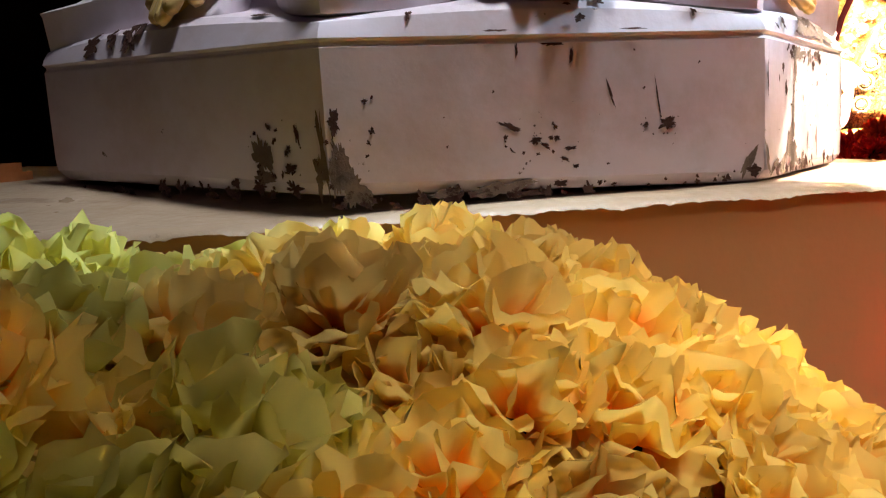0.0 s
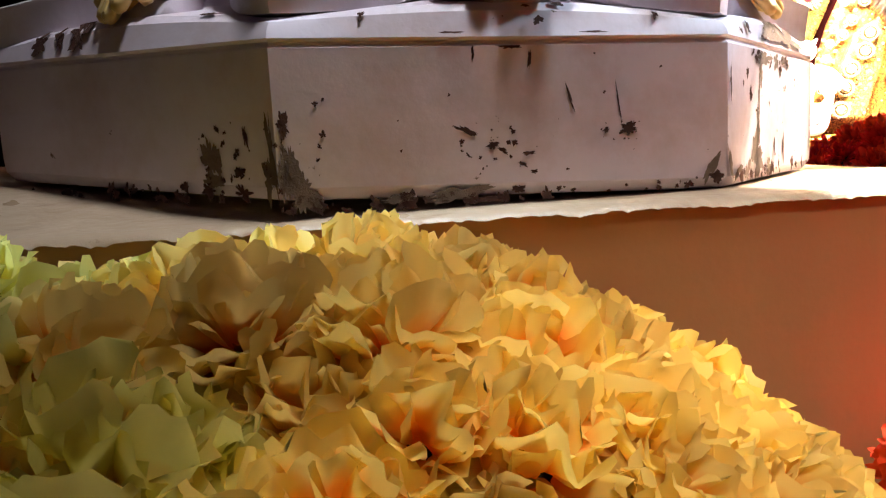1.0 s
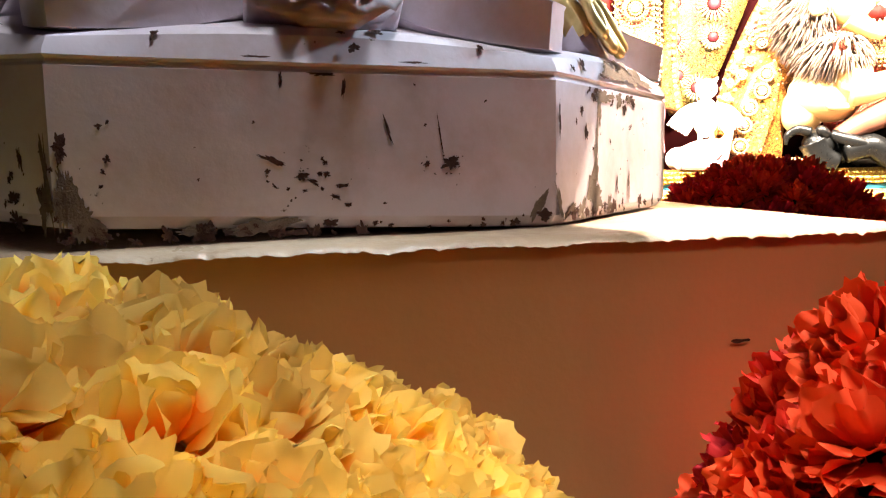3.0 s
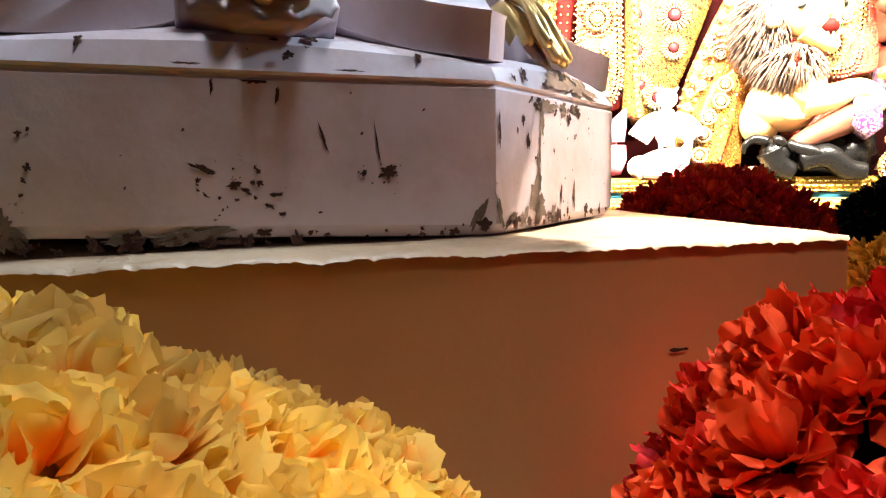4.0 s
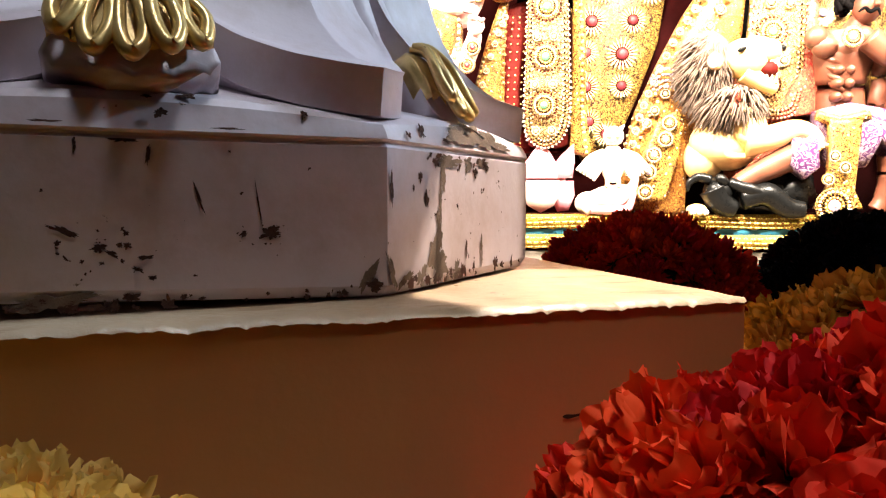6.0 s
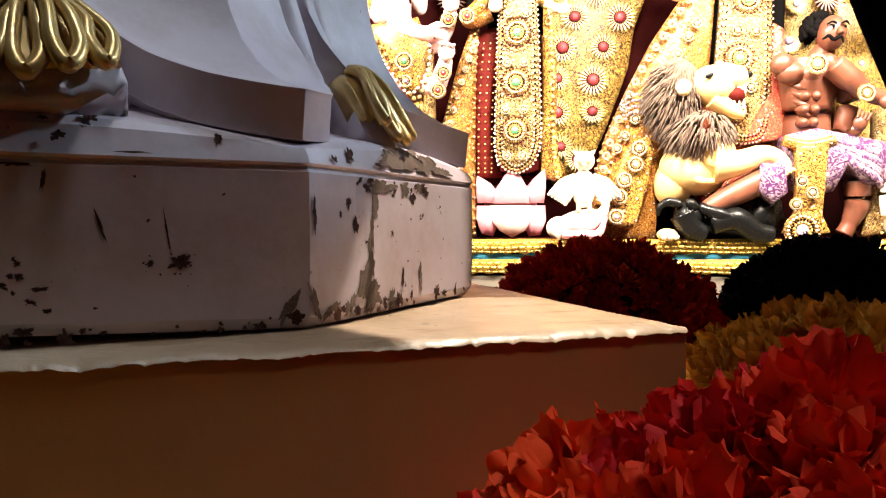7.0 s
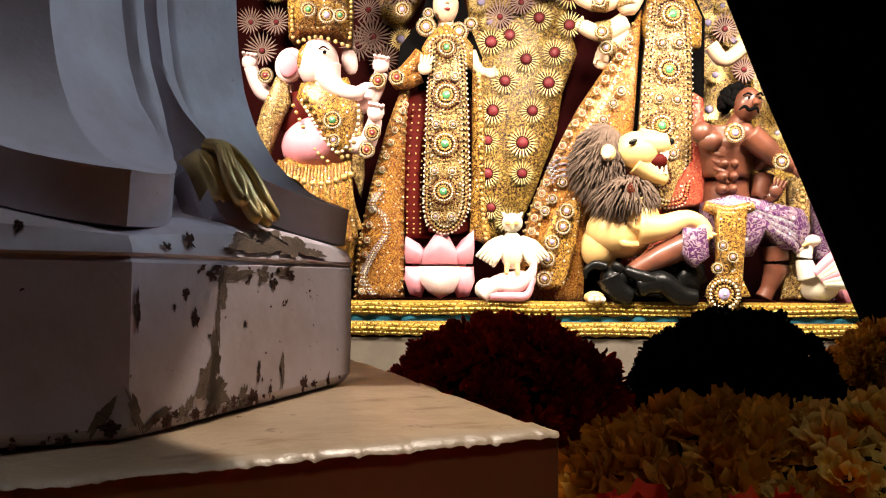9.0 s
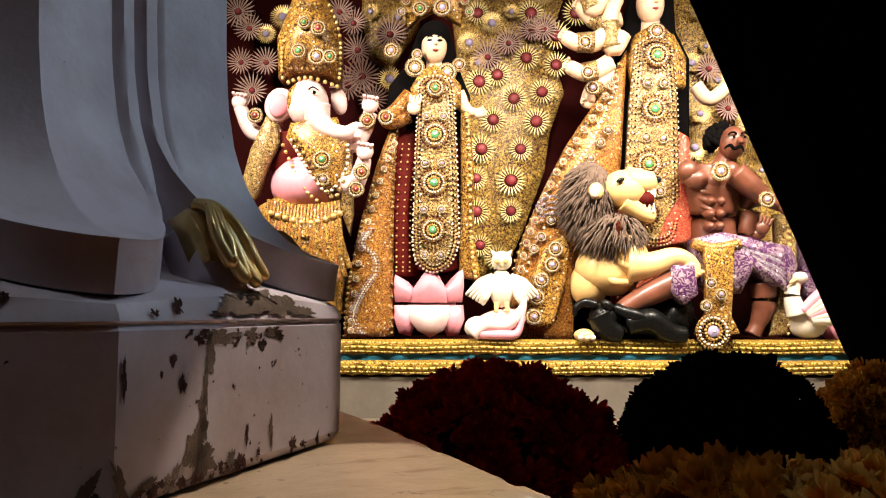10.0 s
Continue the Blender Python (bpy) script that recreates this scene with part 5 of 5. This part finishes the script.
# felled buffalo
f = Figure()
f.ball((1.219, 4.58, 0.547), (0.304, 0.16, 0.110), BLACK, seg=22, rough=0.35, rate=9)
f.ball((0.955, 4.46, 0.588), (0.090, 0.10, 0.090), BLACK, (0, 30, 0), 16)
f.limb([(0.913, 4.42, 0.605), (0.961, 4.42, 0.523), (1.043, 4.42, 0.483)], [0.08, 0.07, 0.05], BLACK, 12)
f.limb([(0.897, 4.42, 0.655), (0.832, 4.42, 0.671), (0.781, 4.42, 0.638), (0.774, 4.42, 0.589)], [0.03, 0.028, 0.02, 0.006], BLACK, 10)
f.limb([(1.072, 4.4, 0.540), (1.205, 4.4, 0.572), (1.318, 4.4, 0.497), (1.416, 4.4, 0.484)], [0.06, 0.07, 0.06, 0.045], BLACK, 12)
f.ball((0.955, 4.38, 0.654), (0.045, 0.03, 0.03), BLACK, (0, 40, 0), 10)
f.ball((1.390, 4.52, 0.588), (0.117, 0.12, 0.131), BLACK, seg=16, rough=0.3)
f.ball((1.27, 4.56, 0.640), (0.20, 0.13, 0.100), BLACK, (0, 12, 0), 18, 0.35, 9)
f.limb([(1.00, 4.40, 0.64), (1.10, 4.37, 0.60), (1.22, 4.38, 0.56), (1.30, 4.40, 0.50)], [0.03, 0.04, 0.035, 0.03], BLACK, 8)
f.done("buffalo_statue", "glossy black clay buffalo lying beneath the lion")

# warrior figure
f = Figure()
f.limb([(1.665, 4.62, 1.004), (1.656, 4.62, 1.179), (1.662, 4.62, 1.356), (1.680, 4.62, 1.498)], [0.15, 0.14, 0.18, 0.17], BROWN, 16)
for x, y, sx, sz in ((1240, 315, 24, 20), (1275, 318, 24, 20), (1262, 355, 10, 9), (1280, 355, 9, 9), (1260, 378, 10, 9), (1279, 378, 9, 9), (1259, 400, 10, 9), (1277, 400, 9, 9), (1225, 300, 20, 20), (1300, 300, 18, 18)):
    X = (x - 784) * 0.00336
    Z = 0.614 + (552 - y) * 0.00338
    f.ball((X, 4.49, Z), (sx * 0.0034, 0.06, sz * 0.0034), BROWN, seg=12)
f.ball((1.758, 4.5, 1.641), (0.079, 0.085, 0.103), BROWN, (0, 10, 0), 18)
f.limb([(1.703, 4.56, 1.486), (1.751, 4.56, 1.574)], [0.075, 0.06], BROWN, 10)
random.seed(31)
for i in range(150):
    a, e = random.uniform(0, 2 * math.pi), random.uniform(-0.35, 1)
    s = math.sqrt(1 - e * e)
    f.ball((1.725 + 0.105 * s * math.cos(a), 4.575 + 0.075 * s * math.sin(a), 1.665 + 0.105 * e), (0.018, 0.018, 0.024), HAIR, seg=6)
f.limb([(1.671, 4.4, 1.585), (1.705, 4.4, 1.605), (1.731, 4.4, 1.585), (1.772, 4.4, 1.598), (1.784, 4.4, 1.564)], [0.004, 0.010, 0.012, 0.010, 0.004], HAIR, 8)
f.limb([(1.742, 4.44, 1.446), (1.841, 4.44, 1.361), (1.922, 4.44, 1.293), (2.022, 4.44, 1.252)], [0.075, 0.07, 0.05, 0.042], BROWN, 12)
f.hand((2.026, 4.4, 1.226), 0.042, BROWN, 100)
f.medal((1.894, 4.36, 1.274), 0.05, VIOLETGEM)
f.limb([(1.830, 4.56, 1.451), (1.879, 4.56, 1.259), (1.852, 4.56, 1.075), (1.943, 4.56, 1.109)], [0.055, 0.06, 0.05, 0.04], BROWN, 12)
f.hand((1.882, 4.4, 1.112), 0.042, BROWN, 20, True)
f.medal((1.628, 4.36, 1.441), 0.06, VIOLETGEM)
f.slab([(1.503, 1.056), (1.661, 1.091), (1.834, 1.056), (2.059, 1.004), (2.100, 0.899), (2.068, 0.778), (1.928, 0.760), (1.828, 0.864), (1.754, 0.726), (1.615, 0.726), (1.513, 0.778)], 4.44, 4.62, PURPLE, 0.06)
for i in range(7):
    f.limb([(1.72 + 0.01 * i, 4.42, 1.03 - 0.012 * i), (1.86 + 0.012 * i, 4.38, 0.97 - 0.025 * i), (2.00 + 0.002 * i, 4.42, 0.93 - 0.03 * i)], [0.014, 0.022, 0.014], SILVER if i % 2 else PURPLE, 6)
f.limb([(1.464, 4.4, 1.019), (1.596, 4.4, 0.985), (1.746, 4.4, 1.019)], [0.03, 0.036, 0.03], GOLD, 8)
f.slab([(1.527, 0.989), (1.694, 0.989), (1.665, 0.589), (1.711, 0.489), (1.463, 0.489), (1.533, 0.622)], 4.35, 4.42, GOLD, 0.02)
f.medal((1.529, 4.28, 0.507), 0.10, VIOLETGEM)
for p in ((1.531, 4.3, 0.782), (1.587, 4.3, 0.718), (1.501, 4.3, 0.653)):
    f.medal(p, 0.035, VIOLETGEM)
f.limb([(1.913, 4.5, 0.790), (1.915, 4.5, 0.655), (1.871, 4.5, 0.538), (1.842, 4.5, 0.481)], [0.075, 0.07, 0.045, 0.05], BROWN, 12)
f.limb([(1.398, 4.42, 0.804), (1.214, 4.42, 0.721), (1.046, 4.42, 0.628)], [0.085, 0.07, 0.05], BROWN, 12)
f.slab([(1.334, 0.887), (1.457, 0.887), (1.472, 0.721), (1.394, 0.655), (1.314, 0.737)], 4.34, 4.46, PURPLE, 0.03)
f.slab([(2.023, 1.212), (2.139, 1.240), (2.117, 0.485), (1.944, 0.464), (2.032, 0.794)], 4.52, 4.60, PALEGOLD, 0.02)
f.beads([(2.085, 4.5, 1.216), (2.081, 4.5, 0.858), (2.057, 4.5, 0.488)], 0.013, 0.03, GILT)
f.beads([(1.480, 4.4, 1.012), (1.585, 4.4, 0.965), (1.752, 4.4, 1.005)], 0.013, 0.028, IVORY)
for s_ in (-1, 1):
    f.ball((1.767 + 0.032 * s_, 4.411, 1.658), (0.008, 0.006, 0.008), HAIR, seg=8)
    f.limb([(1.765 + 0.012 * s_, 4.412, 1.675), (1.765 + 0.036 * s_, 4.410, 1.686), (1.765 + 0.060 * s_, 4.43, 1.676)], [0.005, 0.007, 0.004], HAIR, 6)
f.limb([(1.768, 4.42, 1.655), (1.772, 4.395, 1.618)], [0.012, 0.020], BROWN, 8)
for q_ in range(5):
    f.limb([(1.535 + 0.012 * q_, 4.515, 1.36 - 0.05 * q_), (1.575 + 0.008 * q_, 4.475, 1.335 - 0.05 * q_), (1.63, 4.47, 1.315 - 0.05 * q_)], [0.012, 0.017, 0.010], BROWN, 8)
f.done("warrior_statue", "brown clay warrior statue in purple and gold loincloth")

# swan and the hem of a further figure
f = Figure()
f.ball((2.174, 4.5, 0.561), (0.117, 0.11, 0.103), IVORY, (0, -20, 0), 18)
f.limb([(2.087, 4.44, 0.605), (2.058, 4.44, 0.705), (2.081, 4.44, 0.788), (2.109, 4.44, 0.821)], [0.065, 0.045, 0.034, 0.036], IVORY, 12)
f.ball((2.100, 4.42, 0.820), (0.045, 0.035, 0.034), IVORY, seg=12)
f.limb([(2.063, 4.4, 0.806), (2.029, 4.4, 0.786)], [0.018, 0.006], TAWNY, 8)
for i in range(6):
    f.limb([(2.10 + 0.01 * i, 4.40, 0.62 - 0.01 * i), (2.19 + 0.012 * i, 4.38, 0.72 - 0.03 * i), (2.27 + 0.01 * i, 4.42, 0.76 - 0.045 * i)], [0.03, 0.034, 0.01], IVORY if i % 3 else PINK, 8)
f.done("swan_statue", "white clay swan with pink wing tips on the stage")
f = Figure()
f.slab([(2.255, 1.201), (2.495, 1.311), (2.819, 1.238), (2.924, 0.444), (2.315, 0.444), (2.257, 0.802)], 4.70, 4.84, PURPLE, 0.05)
f.slab([(2.332, 0.587), (2.483, 0.800), (2.610, 0.445), (2.379, 0.445)], 4.6, 4.74, PINK, 0.04)
f.limb([(2.587, 4.84, 0.442), (2.619, 4.84, 1.169), (2.653, 4.84, 1.915), (2.677, 4.84, 2.448)], [0.26, 0.22, 0.18, 0.14], PALEGOLD, 14)
f.ball((2.665, 4.8, 2.663), (0.085, 0.085, 0.12), SKIN, seg=16)
f.ball((2.701, 4.86, 2.747), (0.12, 0.10, 0.14), HAIR, seg=16)
f.limb([(2.591, 4.7, 2.209), (2.368, 4.7, 2.061), (2.221, 4.7, 1.987), (2.044, 4.7, 2.098)], [0.06, 0.05], SKIN, 10)
f.limb([(1.644, 4.8, 2.092), (1.733, 4.8, 1.998), (1.865, 4.8, 2.092)], [0.05, 0.045], SKIN, 8)
f.done("seated_statue", "painted clay woman statue in purple silk behind the swan")

# black drape at the right of the stage opening
bm = bmesh.new()
rows = []
for j in range(31):
    t = j / 30
    z = 3.6 * (1 - t)
    row = []
    left = 0.845 - (z - 1.60) * 0.405
    for i in range(80):
        s = i / 79
        x = left + (3.9 - left) * s
        row.append((x, 2.42 + 0.05 * math.sin(s * 60 + 2 * t) * (0.4 + 0.6 * s) + 0.02 * noise.noise(Vector((x * 3, z * 2, 0))), z))
    rows.append(row)
sides(bm, rows, closed=False)
drape = on_stage(mesh("drape", bm, BLACKCLOTH), "black cloth drape pulled aside before the stage", "drape")
m = drape.modifiers.new("thickness", "SOLIDIFY")
m.thickness = 0.006
